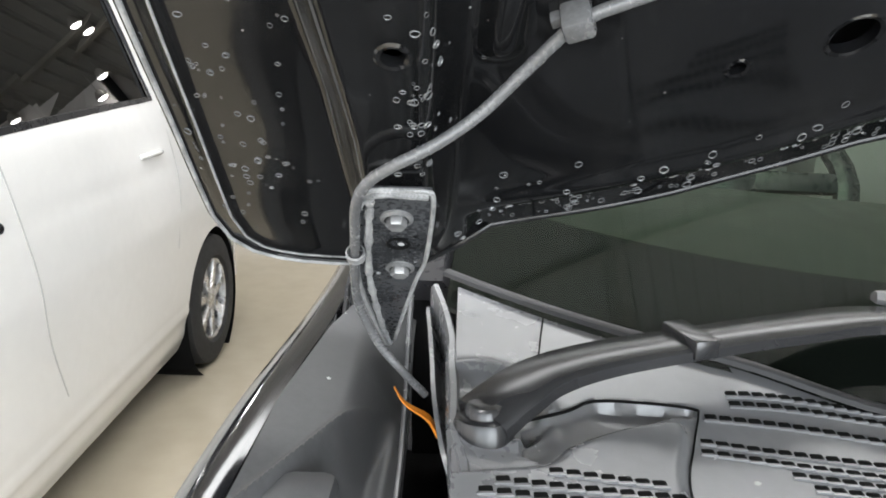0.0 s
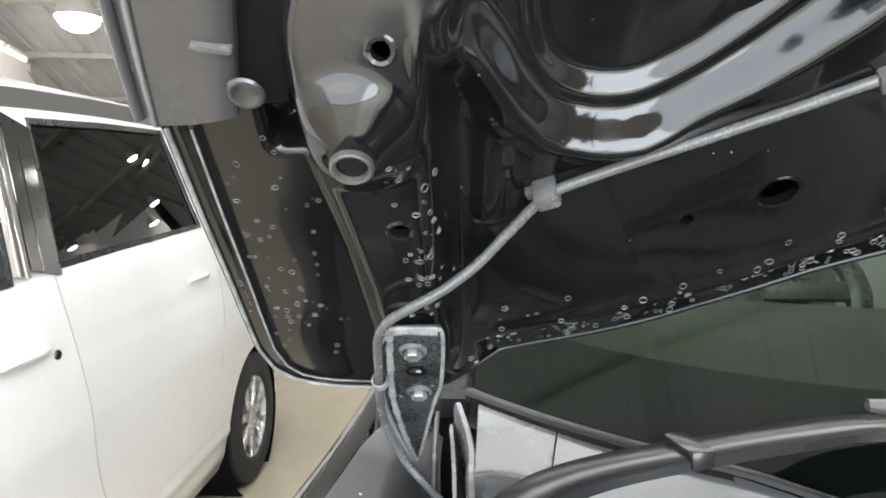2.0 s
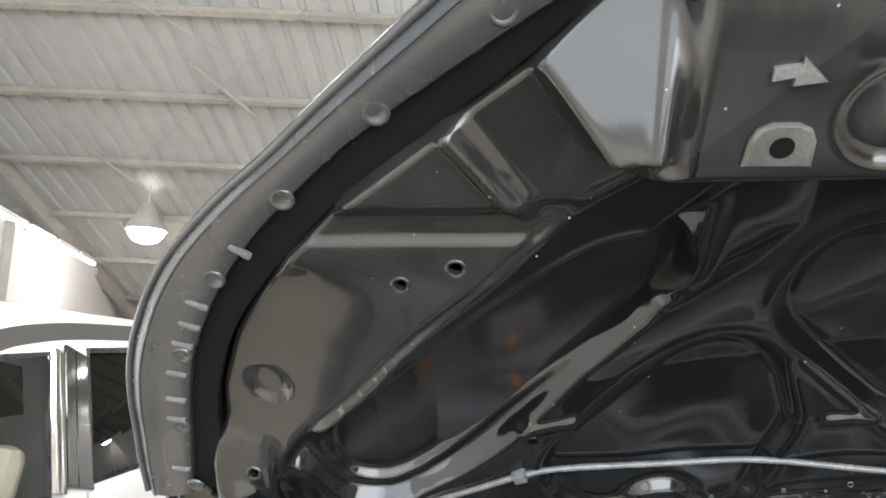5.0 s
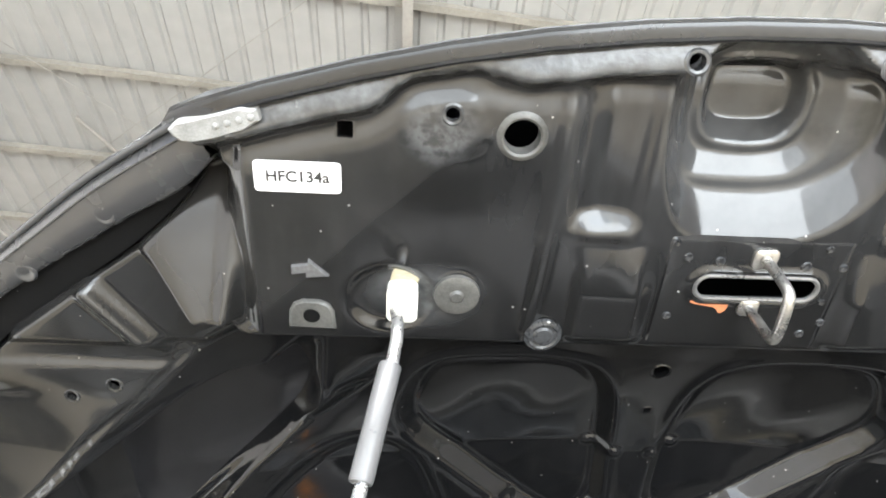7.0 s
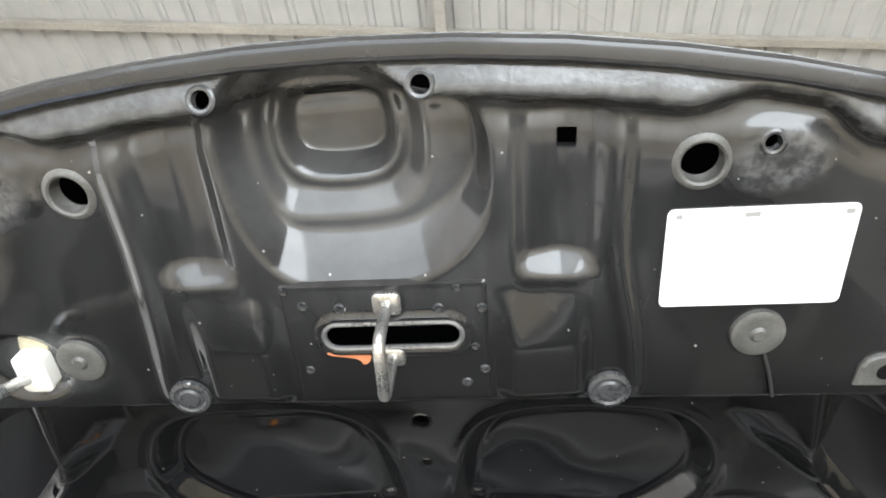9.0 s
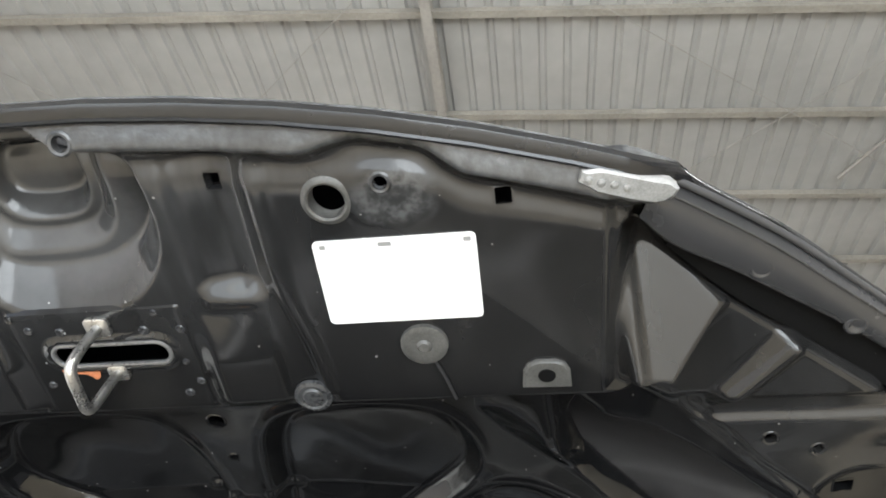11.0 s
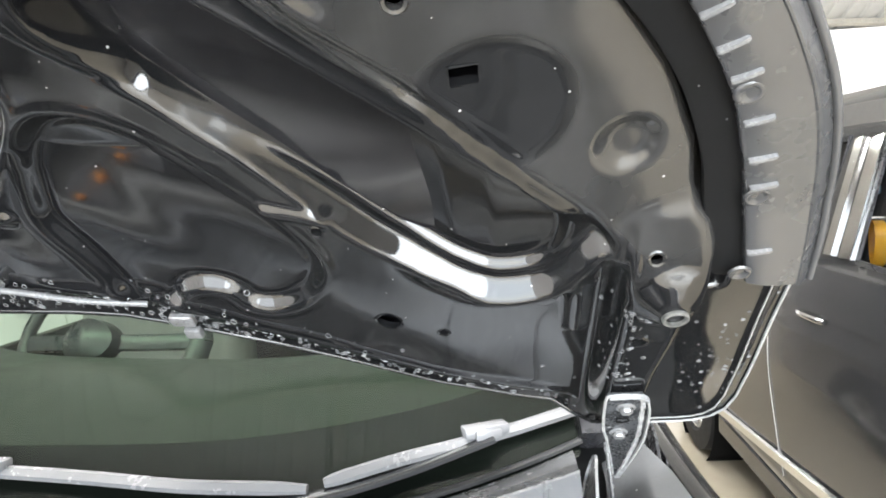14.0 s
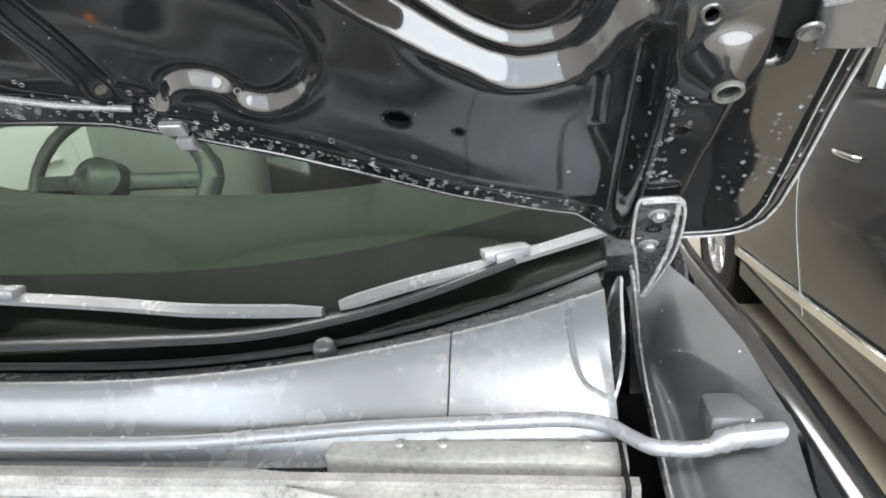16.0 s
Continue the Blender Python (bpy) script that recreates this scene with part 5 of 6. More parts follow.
# inside of the screen: dash top, black band, steering wheel, seats
vs, fs = [], []
prof = [(0.02, -0.02), (0.16, 0.065), (0.30, 0.105), (0.45, 0.13), (0.58, 0.12), (0.60, -0.10)]
for i in range(33):
    x = XC + (2 * i / 32 - 1) * 0.70
    y, z = glass_base(abs(x - XC))
    for a, b in prof:
        vs.append((x, y + a, z + b - 0.012))
for i in range(32):
    for j in range(len(prof) - 1):
        a = i * len(prof) + j
        fs.append((a, a + len(prof), a + len(prof) + 1, a + 1))
cpart("dashboard", vs, fs, TRIM, car, "grey-green dashboard top behind the glass")
wheel = [(0.17 * math.cos(a), 0.17 * math.sin(a), 0) for a in np.linspace(0, 2 * math.pi, 29)]
SW = pose(0.45, 1.22, 1.12, 62, 0, 0)
st = cpart("steering_wheel", *moved(tube(wheel, 0.016, 10, 0), SW), BLACK_TRIM, car, "black steering wheel behind the glass")
cpart("steering_boss", *moved(join(lathe([(0.06, -0.02), (0.055, 0.02), (0.03, 0.035), (0, 0.035)], 20), box(-0.16, 0.16, -0.02, 0.02, -0.01, 0.01, 0.006)), SW), BLACK_TRIM, st)
for x in (0.28, 1.06):
    sv = join(box(x - 0.26, x + 0.26, 1.75, 1.92, 0.75, 1.28, 0.05), box(x - 0.14, x + 0.14, 1.80, 1.90, 1.30, 1.48, 0.04))
    cpart("front_seat", *sv, GREY_SEAT, car, "grey seat seen through the glass")

# cowl: grey plastic deck with a fold and a face towards the bay
def cowl_row(d):
    """Section of the cowl, from the glass to the engine bay, d metres from the car's middle."""
    y, z = glass_base(abs(d))
    f = (d / 0.64) ** 2
    fold = 0.444 + 0.135 * f
    fz = z + 0.019 - 0.008 * f
    foot = 0.427 + 0.02 * f
    right = [(y - 0.006, z - 0.006), (y - 0.014, z - 0.004), (y * 0.55 + fold * 0.45, z - 0.001), (fold + 0.016, fz - 0.006), (fold + 0.009, fz - 0.001), (fold + 0.003, fz), (fold - 0.003, fz - 0.0015), (fold - 0.008, fz - 0.007),
             (fold * 0.62 + foot * 0.38, fz * 0.60 + 0.975 * 0.40 - 0.001), (fold * 0.60 + foot * 0.40 - 0.002, fz * 0.52 + 0.975 * 0.48 - 0.004), (foot + 0.003, 0.966), (foot, 0.958), (foot - 0.006, 0.945), (foot - 0.010, 0.928), (foot - 0.020, 0.925)]
    high = 0.020 * float(sstep((-d - 0.28) / 0.16))
    flat = [(y - 0.006 - k * (y - 0.362) / 11, z - 0.004 - 0.05 * k * (y - 0.362) / 11 + high * max(0, 1 - k / 5)) for k in range(12)] + [(0.352, z - 0.02), (0.346, z - 0.05), (0.344, 0.93)]
    g = float(sstep((-d - 0.02) / 0.26))
    return [(p[0] * (1 - g) + q[0] * g, p[1] * (1 - g) + q[1] * g) for p, q in zip(right, flat)]


def deck_z(x, y):
    row = cowl_row(x - XC)[:12]
    return float(np.interp(y, [p[0] for p in row][::-1], [p[1] for p in row][::-1]))


END_X = 0.252
vs, fs = [], []
ds = np.linspace(END_X - XC, 0.688, 76)
for d in ds:
    for y, z in cowl_row(d):
        vs.append((XC + d, y, z))
m = len(cowl_row(0))
for i in range(len(ds) - 1):
    for j in range(m - 1):
        fs.append((i * m + j, i * m + j + 1, (i + 1) * m + j + 1, (i + 1) * m + j))
cowl = cpart("cowl_panel", vs, fs, COWL, car, "dusty grey plastic cowl below the windscreen")
# moulded end of the cowl round the wiper pivot
FAIRING = chaikin([(-0.03, 0.402), (-0.004, 0.402), (0.019, 0.412), (0.047, 0.421), (0.064, 0.429), (0.080, 0.453), (0.105, 0.474), (0.136, 0.495), (0.176, 0.514), (0.192, 0.503), (0.181, 0.470), (0.169, 0.44), (0.162, 0.41), (0.158, 0.33), (-0.03, 0.33)], 2)
TRENCH = [(0.046, 0.438), (0.052, 0.484), (0.087, 0.506), (0.114, 0.527), (0.164, 0.531), (0.201, 0.528), (0.199, 0.520), (0.176, 0.517), (0.136, 0.498), (0.105, 0.477), (0.080, 0.456), (0.064, 0.432)]
ex, ey = np.arange(-0.008, END_X + 0.0015, 0.0026), np.arange(0.346, 0.72, 0.0026)


def end_height(x, y):
    base = np.array([[deck_z(a, b) for a, b in zip(r1, r2)] for r1, r2 in zip(x, y)])
    base = base + 0.007 * sstep(-sdf_poly(x, y, FAIRING) / 0.010)
    base = base - 0.010 * sstep(0.5 - sdf_poly(x, y, TRENCH) / 0.006)
    bowl = np.hypot(x - 0.022, (y - 0.505) / 1.1)
    base = base - 0.012 * sstep((0.052 - bowl) / 0.016) + 0.003 * np.exp(-((bowl - 0.055) / 0.005) ** 2)
    return base - 0.05 * sstep((0.358 - y) / 0.012)


vs, fs = sheet_mesh(ex, ey, lambda x, y: np.maximum(y - (0.513 + 0.223 * (np.abs(x - XC) / 0.735) ** 2.2), np.maximum(-0.005 - x, x - END_X)), lambda x, y: (x, y, end_height(x, y)))
cowl_end = cpart("cowl_end", vs, fs, COWL, cowl, "moulded cowl end with a wiper recess and seams")


def on_deck(pts, lift=0.0012):
    return [Vector((x, y, deck_z(x, y) + lift + (0.007 * float(sstep(-float(sdf_poly(np.array(x), np.array(y), FAIRING)) / 0.010)) if x < END_X else 0))) for x, y in pts]


thin_sec = [(-0.0008, -0.002), (0.0008, -0.002), (0.0008, 0.0002), (-0.0008, 0.0002)]
for pts in (((0.084, 0.655), (0.078, 0.62), (0.072, 0.581)), ((0.055, 0.485), (0.087, 0.506), (0.114, 0.527), (0.164, 0.531), (0.200, 0.528), (0.202, 0.520), (0.192, 0.495), (0.183, 0.472), (0.171, 0.442), (0.164, 0.415), (0.160, 0.375))):
    cpart("cowl_seam", *sweep(on_deck([tuple(p)[:2] for p in smooth_path([(*q, 0) for q in pts], 4)]), thin_sec), DARK, cowl)
for d in (0.497,):
    row = [Vector((XC + d, y, z + 0.0012)) for y, z in cowl_row(d)[3:11]]
    cpart("cowl_seam", *sweep(row, thin_sec), DARK, cowl)
edge = [(-0.030, 0.700), (-0.018, 0.650), (-0.010, 0.600), (-0.009, 0.563), (-0.006, 0.514), (-0.005, 0.455), (0.003, 0.412), (0.004, 0.375)]
cpart("cowl_edge", *sweep([Vector((p.x, p.y, deck_z(p.x, p.y) - 0.001)) for p in smooth_path([(*q, 0) for q in edge], 5)], [(-0.006, -0.050), (0.003, -0.050), (0.005, -0.002), (0.002, 0.004), (-0.003, 0.004), (-0.006, -0.002)]), COWL, cowl, "raised moulded edge at the end of the cowl")
# moulded step near the hinge end
step_path = [(1.325, 0.60), (1.322, 0.56), (1.326, 0.52), (1.336, 0.49), (1.36, 0.475)]
cpart("cowl_step", *sweep([Vector((p.x, p.y, deck_z(p.x, p.y) + 0.001)) for p in smooth_path([(*q, 0) for q in step_path], 4)], [(-0.004, -0.003), (0.004, -0.003), (0.003, 0.001), (0.0, 0.002), (-0.003, 0.001)]), COWL, cowl)
seal = [(0.42, 0.396, 0.968), (0.653, 0.392, 0.968), (0.865, 0.396, 0.968), (0.993, 0.412, 0.969), (1.057, 0.421, 0.970), (1.122, 0.429, 0.970), (1.25, 0.439, 0.970), (1.31, 0.443, 0.970), (1.355, 0.432, 0.970), (1.378, 0.408, 0.970), (1.40, 0.390, 0.970), (1.445, 0.388, 0.970), (1.475, 0.400, 0.974), (1.505, 0.398, 0.980), (1.536, 0.393, 0.986)]
k = len(smooth_path(seal, 5))
cpart("bay_seal", *sweep(smooth_path(seal, 5), [(0.0085 * math.cos(a), 0.0085 * math.sin(a)) for a in np.linspace(0, 2 * math.pi, 13)[:-1]], scale=[(1.0 if i < k - 13 else 1.45) if i < k - 1 else 1.1 for i in range(k)]), COWL, car, "grey tubular rubber seal along the engine bay")
# grille of the cowl: rows of small black plates painting shaded openings
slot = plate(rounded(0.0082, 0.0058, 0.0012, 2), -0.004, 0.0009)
lip2 = plate(rounded(0.0112, 0.0022, 0.0008, 2), -0.001, 0.0016, 0.0005)
me_slot, me_lip = None, None
for x0, y0, n, slope in ((0.240, 0.551, 14, 0.05), (0.239, 0.538, 14, 0.02), (0.212, 0.519, 16, -0.06), (0.199, 0.488, 17, -0.08), (0.195, 0.4735, 17, -0.08), (0.258, 0.455, 12, -0.08), (0.268, 0.441, 11, -0.08),
                         (0.068, 0.413, 7, 0.02), (0.030, 0.3945, 11, 0.06), (0.018, 0.381, 12, 0.06)):
    for k in range(n):
        x = x0 + 0.0121 * k
        y = y0 + slope * 0.0121 * k
        z = on_deck([(x, y)], 0.0)[0].z
        rise = math.degrees(math.atan2(on_deck([(x, y + 0.004)])[0].z - on_deck([(x, y - 0.004)])[0].z, 0.008))
        at = pose(x, y, z, rise, 0, math.degrees(math.atan(slope)))
        if me_slot is None:
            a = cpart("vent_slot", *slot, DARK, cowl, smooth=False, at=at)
            b = cpart("vent_bar", *lip2, COWL, cowl, smooth=False, at=at @ pose(0, -0.0046, 0))
            me_slot, me_lip = a.data, b.data
        else:
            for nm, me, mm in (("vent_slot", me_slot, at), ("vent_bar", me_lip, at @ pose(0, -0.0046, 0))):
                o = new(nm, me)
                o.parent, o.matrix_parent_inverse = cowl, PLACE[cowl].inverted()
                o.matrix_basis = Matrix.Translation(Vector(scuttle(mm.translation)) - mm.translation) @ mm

# fenders, aprons, pillars on both sides
for s in (-1, 1):
    def X(d):
        return XC + s * d

    flip = (lambda f: f) if s > 0 else (lambda f: [q[::-1] for q in f])
    rows = [(-0.55, 0.80, 0.86), (-0.30, 0.845, 0.93), (0.0, 0.865, 0.975), (0.30, 0.862, 0.995), (0.55, 0.858, 1.01), (0.75, 0.842, 1.02), (0.95, 0.84, 1.02), (1.15, 0.845, 1.02)]
    rows = [tuple(p) for p in smooth_path(rows, 5)]
    vs = []
    for y, d, z in rows:
        for a, b in ((-0.012, -0.03), (-0.010, -0.004), (0.0, 0.0), (0.016, -0.004), (0.036, -0.020), (0.056, -0.06), (0.068, -0.12), (0.076, -0.25), (0.07, -0.62), (0.05, -1.15)):
            vs.append((X(d + a), y, z + b))
    m = 10
    fs = [(i * m + k, i * m + k + 1, (i + 1) * m + k + 1, (i + 1) * m + k) for i in range(len(rows) - 1) for k in range(m - 1)]
    cpart("fender", vs, flip(fs), PAINT_OUT, car, "gloss black front fender")
    # apron between fender and hinge slot
    vs, nr, nc = [], 168, 72
    for i in range(nr + 1):
        y = -0.25 + 1.05 * i / nr
        do = float(np.interp(y, [-0.3, 0.3, 0.55, 0.69, 0.82], [0.842, 0.848, 0.845, 0.828, 0.795]))
        di = float(np.interp(y, [-0.3, 0.3, 0.35, 0.5, 0.82], [0.70, 0.72, 0.728, 0.732, 0.74]))
        for j in range(nc + 1):
            t = j / nc
            d = di + (do - di) * t
            z = 0.955 + 0.040 * t + float(np.interp(y, [-0.3, 0.3, 0.8], [-0.05, 0.0, 0.035]))
            fold = 0.70 - 0.31 * t - y
            z += 0.004 * math.exp(-(fold / 0.010) ** 2) * float(sstep((t - 0.28) / 0.1)) - min(0.034, 0.55 * max(0.0, fold)) * float(sstep((t - 0.12) / 0.2))
            z -= 0.05 * float(sstep((0.06 - (d - di)) / 0.06)) * float(sstep((0.75 - y) / 0.1))
            vs.append((X(d), y, z))
    fs = [(i * (nc + 1) + j, i * (nc + 1) + j + 1, (i + 1) * (nc + 1) + j + 1, (i + 1) * (nc + 1) + j) for i in range(nr) for j in range(nc)]
    cpart("apron", vs, flip(fs), APRON, car, "dusty grey sheet-metal apron beside the hinge")
    cpart("inner_wing", *box(min(X(0.66), X(0.84)), max(X(0.66), X(0.84)), -0.5, 0.335, 0.46, 0.885, 0.01), APRON, car, "dusty grey inner wing of the engine bay")
    lip_path = [Vector((X(float(np.interp(y, [-0.3, 0.3, 0.35, 0.5, 0.82], [0.70, 0.72, 0.728, 0.732, 0.74])) + 0.004), y, 0.957 + float(np.interp(y, [-0.3, 0.3, 0.8], [-0.05, 0.0, 0.035])) - 0.05 * float(sstep((0.75 - y) / 0.1)) + 0.004 + 0.04 * float(sstep((y - 0.55) / 0.2)))) for y in np.linspace(0.36, 0.78, 22)]
    cpart("apron_lip", *sweep(lip_path, [(0.0035 * math.cos(a), 0.006 * math.sin(a)) for a in np.linspace(0, 2 * math.pi, 11)[:-1]]), COWL, car, "pale folded edge of the apron")
    cpart("apron_block", *box(min(X(0.775), X(0.838)), max(X(0.775), X(0.838)), 0.412, 0.470, 0.90, 0.992, 0.012), APRON, car, "dusty grey pressed block on the apron")
    # hinge well walls, in a near-black that paints the well's shade
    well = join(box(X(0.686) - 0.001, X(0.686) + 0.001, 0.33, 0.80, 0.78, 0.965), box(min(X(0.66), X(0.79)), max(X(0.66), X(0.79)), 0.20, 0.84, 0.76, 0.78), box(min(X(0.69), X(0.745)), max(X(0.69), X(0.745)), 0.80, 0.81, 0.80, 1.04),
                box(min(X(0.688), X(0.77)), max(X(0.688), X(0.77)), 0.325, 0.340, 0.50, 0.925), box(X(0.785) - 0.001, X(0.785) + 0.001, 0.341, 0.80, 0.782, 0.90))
    cpart("hinge_well", *well, RECESS_SHADE, car, "dark recess that takes the hinge", smooth=False)
    ear = plate(chaikin([(0.47, 0.985), (0.52, 1.018), (0.62, 1.036), (0.70, 1.06), (0.685, 1.0), (0.56, 0.95), (0.48, 0.93)], 2), -0.002, 0.002)
    cpart("hinge_ear", *[[(X(0.690 + 0.42 * (p[1] - 0.985)) + s * p[2], p[0], p[1]) for p in ear[0]], ear[1]], COWL, car, "grey plastic ear of the cowl")
    if s < 0:
        cpart("primer_streak", *sweep(smooth_path([(-0.065, 0.60, 0.9975), (-0.057, 0.60, 0.9836), (-0.048, 0.60, 0.9753), (-0.037, 0.60, 0.9689), (-0.029, 0.60, 0.9617), (-0.0215, 0.60, 0.9462)], 5), [(-0.0012, -0.006), (0.0012, -0.006), (0.0012, 0.006), (-0.0012, 0.006)], scale=[0.3 + 0.7 * min(1, i / 18) for i in range(26)], up=(0, 1, 0)), ORANGE, car, "orange primer streak in the hinge well")
    # pillar, door with mirror base
    pil = [(X(0.735), 0.76, 1.045), (X(0.72), 1.0, 1.20), (X(0.69), 1.25, 1.36), (X(0.65), 1.5, 1.5)]
    cpart("windscreen_pillar", *sweep(smooth_path(pil, 4), [(-0.035, -0.02), (0.035, -0.02), (0.04, 0.0), (0.03, 0.018), (-0.03, 0.018)]), BLACK_TRIM, car, "satin black windscreen pillar")
    scut = plate(chaikin([(0.74, 0.98), (0.80, 1.055), (0.98, 1.06), (1.16, 1.06), (1.16, 0.90), (0.80, 0.90)], 1), -0.002, 0.002)
    cpart("fender_corner", *[[(X(0.825) + s * p[2], p[0], p[1]) for p in scut[0]], scut[1]], BLACK_TRIM, car, "black corner trim behind the fender")
    cpart("front_door", *box(min(X(0.86), X(0.90)), max(X(0.86), X(0.90)), 1.17, 2.3, -0.20, 1.02, 0.02), PAINT_OUT, car, "gloss black front door")
for x, y in ((XC - 0.76, 0.15), (XC + 0.76, 0.15), (XC - 0.80, 3.85), (XC + 0.80, 3.85)):
    w = part("wheel", *moved(lathe([(0.20, -0.09), (0.29, -0.10), (0.315, -0.085), (0.32, 0.0), (0.315, 0.085), (0.29, 0.10), (0.20, 0.09), (0.19, 0.0), (0.20, -0.09)], 36), pose(x, y, -0.101, 0, 90, 0) @ Matrix.Scale(1.2, 4)), TYRE, car, "black tyre on the floor")
    turn = 90 if x > XC else -90
    spokes = [moved(plate([(0.04, -0.020), (0.12, -0.018), (0.197, -0.032), (0.197, 0.032), (0.12, 0.018), (0.04, 0.020)], 0.035, 0.070, 0.008), pose(0, 0, 0, 0, 0, 72 * k)) for k in range(5)]
    disc = lathe([(0.20, 0.085), (0.19, 0.03), (0.05, 0.02), (0.0, 0.03)], 28)
    part("rim", *moved(join(disc, lathe([(0.055, 0.03), (0.05, 0.078), (0.0, 0.08)], 20), *spokes), pose(x, y, -0.101, 0, turn, 0) @ Matrix.Scale(1.2, 4)), ALLOY, w, "silver five-spoke rim")
# pressed cross rail and ribs below the seal
rail = [(1.045, 0.438, 0.945), (1.133, 0.428, 0.945), (1.25, 0.427, 0.945), (1.375, 0.425, 0.945)]
cpart("bay_rail", *sweep(smooth_path(rail, 4), [(-0.012, -0.05), (0.030, -0.05), (0.030, 0.0), (0.004, 0.004), (-0.006, 0.004), (-0.010, 0.0)]), DUSTY, car, "dusty grey pressed rail under the cowl")
for x in (1.125, 1.175, 1.335):
    cpart("rail_rivet", *moved(lathe([(0.006, 0), (0.005, 0.003), (0, 0.004)], 12), pose(x, 0.424, 0.949)), DUSTY, car)
cpart("firewall", *box(XC - 0.70, XC + 0.70, 0.36, 0.375, 0.45, 0.945), BAY, car, "dirty metal engine bay wall", smooth=False)
led = []
for d in np.linspace(-0.68, 0.68, 35):
    led.append(Vector((XC + d, 0.372 - 0.03 * float(sstep((d - 0.28) / 0.15)), 0.938)))
cpart("bay_ledge", *sweep(led, [(-0.022, -0.012), (0.02, -0.012), (0.02, -0.002), (0.008, 0.004), (-0.004, -0.001), (-0.016, 0.003), (-0.022, -0.002)]), DUSTY, car, "worn metal ledge of the engine bay")
part("engine_cover", *box(XC - 0.42, XC + 0.42, -0.35, 0.20, 0.62, 0.80, 0.05), BLACK_TRIM, car, "black engine cover")
# unseen tank and cap, added for the orange reflection in the panel
tank = part("coolant_tank", *box(0.31, 0.44, 0.215, 0.292, 0.46, 0.775, 0.012), BLADE, car, "grey plastic coolant tank in the engine bay")
part("filler_cap", *moved(lathe([(0.010, 0.0), (0.010, 0.011), (0.0085, 0.014), (0.0, 0.015)], 24), pose(0.360, 0.275, 0.773)), ORANGE, tank, "orange filler cap")
part("bay_tray", *box(XC - 0.84, XC + 0.84, -0.60, 0.35, 0.42, 0.46), BAY, car, "dark engine bay floor", smooth=False)
part("front_panel", *box(XC - 0.82, XC + 0.82, -0.48, -0.40, -0.22, 0.86, 0.02), PAINT_OUT, car, "black front crossmember and bumper")
part("roof", *box(XC - 0.62, XC + 0.62, 1.45, 4.7, 1.50, 1.60, 0.05), PAINT_OUT, car, "gloss black roof")
part("rear_body", *box(XC - 0.88, XC + 0.88, 2.32, 5.1, -0.20, 1.02, 0.06), PAINT_OUT, car, "gloss black rear body")
for s in (-1, 1):
    for y0, y1, wide in ((2.42, 2.48, 0.05), (3.45, 3.52, 0.05), (4.95, 4.62, 0.10)):
        leg = smooth_path([(XC + s * 0.84, y0, 1.0), (XC + s * 0.76, y0 * 0.5 + y1 * 0.5, 1.28), (XC + s * 0.62, y1, 1.53)], 4)
        part("roof_pillar", *sweep(leg, [(-wide, -0.02), (wide, -0.02), (wide, 0.02), (-wide, 0.02)], up=(s, 0, 0)), PAINT_OUT, car, "gloss black roof pillar")
# block added to keep the bright hall from showing through the cabin
part("rear_seat", *box(XC - 0.66, XC + 0.66, 2.33, 2.50, 0.5, 1.50, 0.05), GREY_SEAT, car, "grey rear seat row seen through the glass")
part("cabin_floor", *box(XC - 0.84, XC + 0.84, 1.1, 4.0, -0.22, -0.16), BLACK_TRIM, car, "dark cabin floor", smooth=False)


# wipers
def wiper(arm_pts, blade_pts, clip_at, wide=1.0, broad=1.0):
    ap = smooth_path(arm_pts, 6)
    arm = cpart("wiper_arm", *sweep(ap, [(-0.016, -0.005), (0.016, -0.005), (0.0162, 0.001), (0.0130, 0.0034), (-0.0130, 0.0034), (-0.0162, 0.001)], scale=[wide + (broad - wide) * min(1, i / 26) for i in range(len(ap))]), WIPER, car, "satin black wiper arm")
    bp = smooth_path(blade_pts, 8)
    k = len(bp)
    sc = [min(1, 0.7 + 5.0 * min(i, k - 1 - i) / k) for i in range(k)]
    cpart("wiper_blade", *sweep(bp, [(-0.010, -0.004), (0.010, -0.004), (0.012, 0.003), (0.004, 0.011), (-0.004, 0.011), (-0.012, 0.003)], scale=sc), BLADE, arm, "grey flat wiper blade")
    d = Vector(blade_pts[-1]) - Vector(blade_pts[0])
    ang = math.degrees(math.atan2(d.y, d.x))
    cpart("blade_clip", *moved(join(box(-0.035, 0.035, -0.014, 0.014, 0.0, 0.016, 0.004), box(-0.02, 0.02, -0.02, -0.012, -0.002, 0.012, 0.002)), pose(*clip_at, 0, 0, ang)), BLADE, arm, "grey plastic blade clip")
    return arm


g = lambda x, up, lift=0.014: tuple(on_glass(x, up) + Vector((0, -lift * math.sin(WS), lift * math.cos(WS))))
a1 = wiper([(0.0164, 0.462, 1.0441), (0.0377, 0.480, 1.0535), (0.0665, 0.505, 1.0608), (0.1158, 0.527, 1.0674), (0.1946, 0.548, 1.0746), (0.2951, 0.575, 1.0809), (0.3788, 0.600, 1.0818), g(0.50, 0.095, 0.03), g(0.60, 0.10, 0.026)],
           [g(0.405, 0.118, 0.02), g(0.50, 0.115), g(0.62, 0.102), g(0.80, 0.075), g(0.995, 0.045)], g(0.585, 0.104, 0.02), 1.75, 1.45)
cpart("arm_joint", *moved(box(-0.012, 0.012, -0.026, 0.026, -0.008, 0.010, 0.003), pose(0.197, 0.548, 1.076, 0, 0, 18)), WIPER, a1)
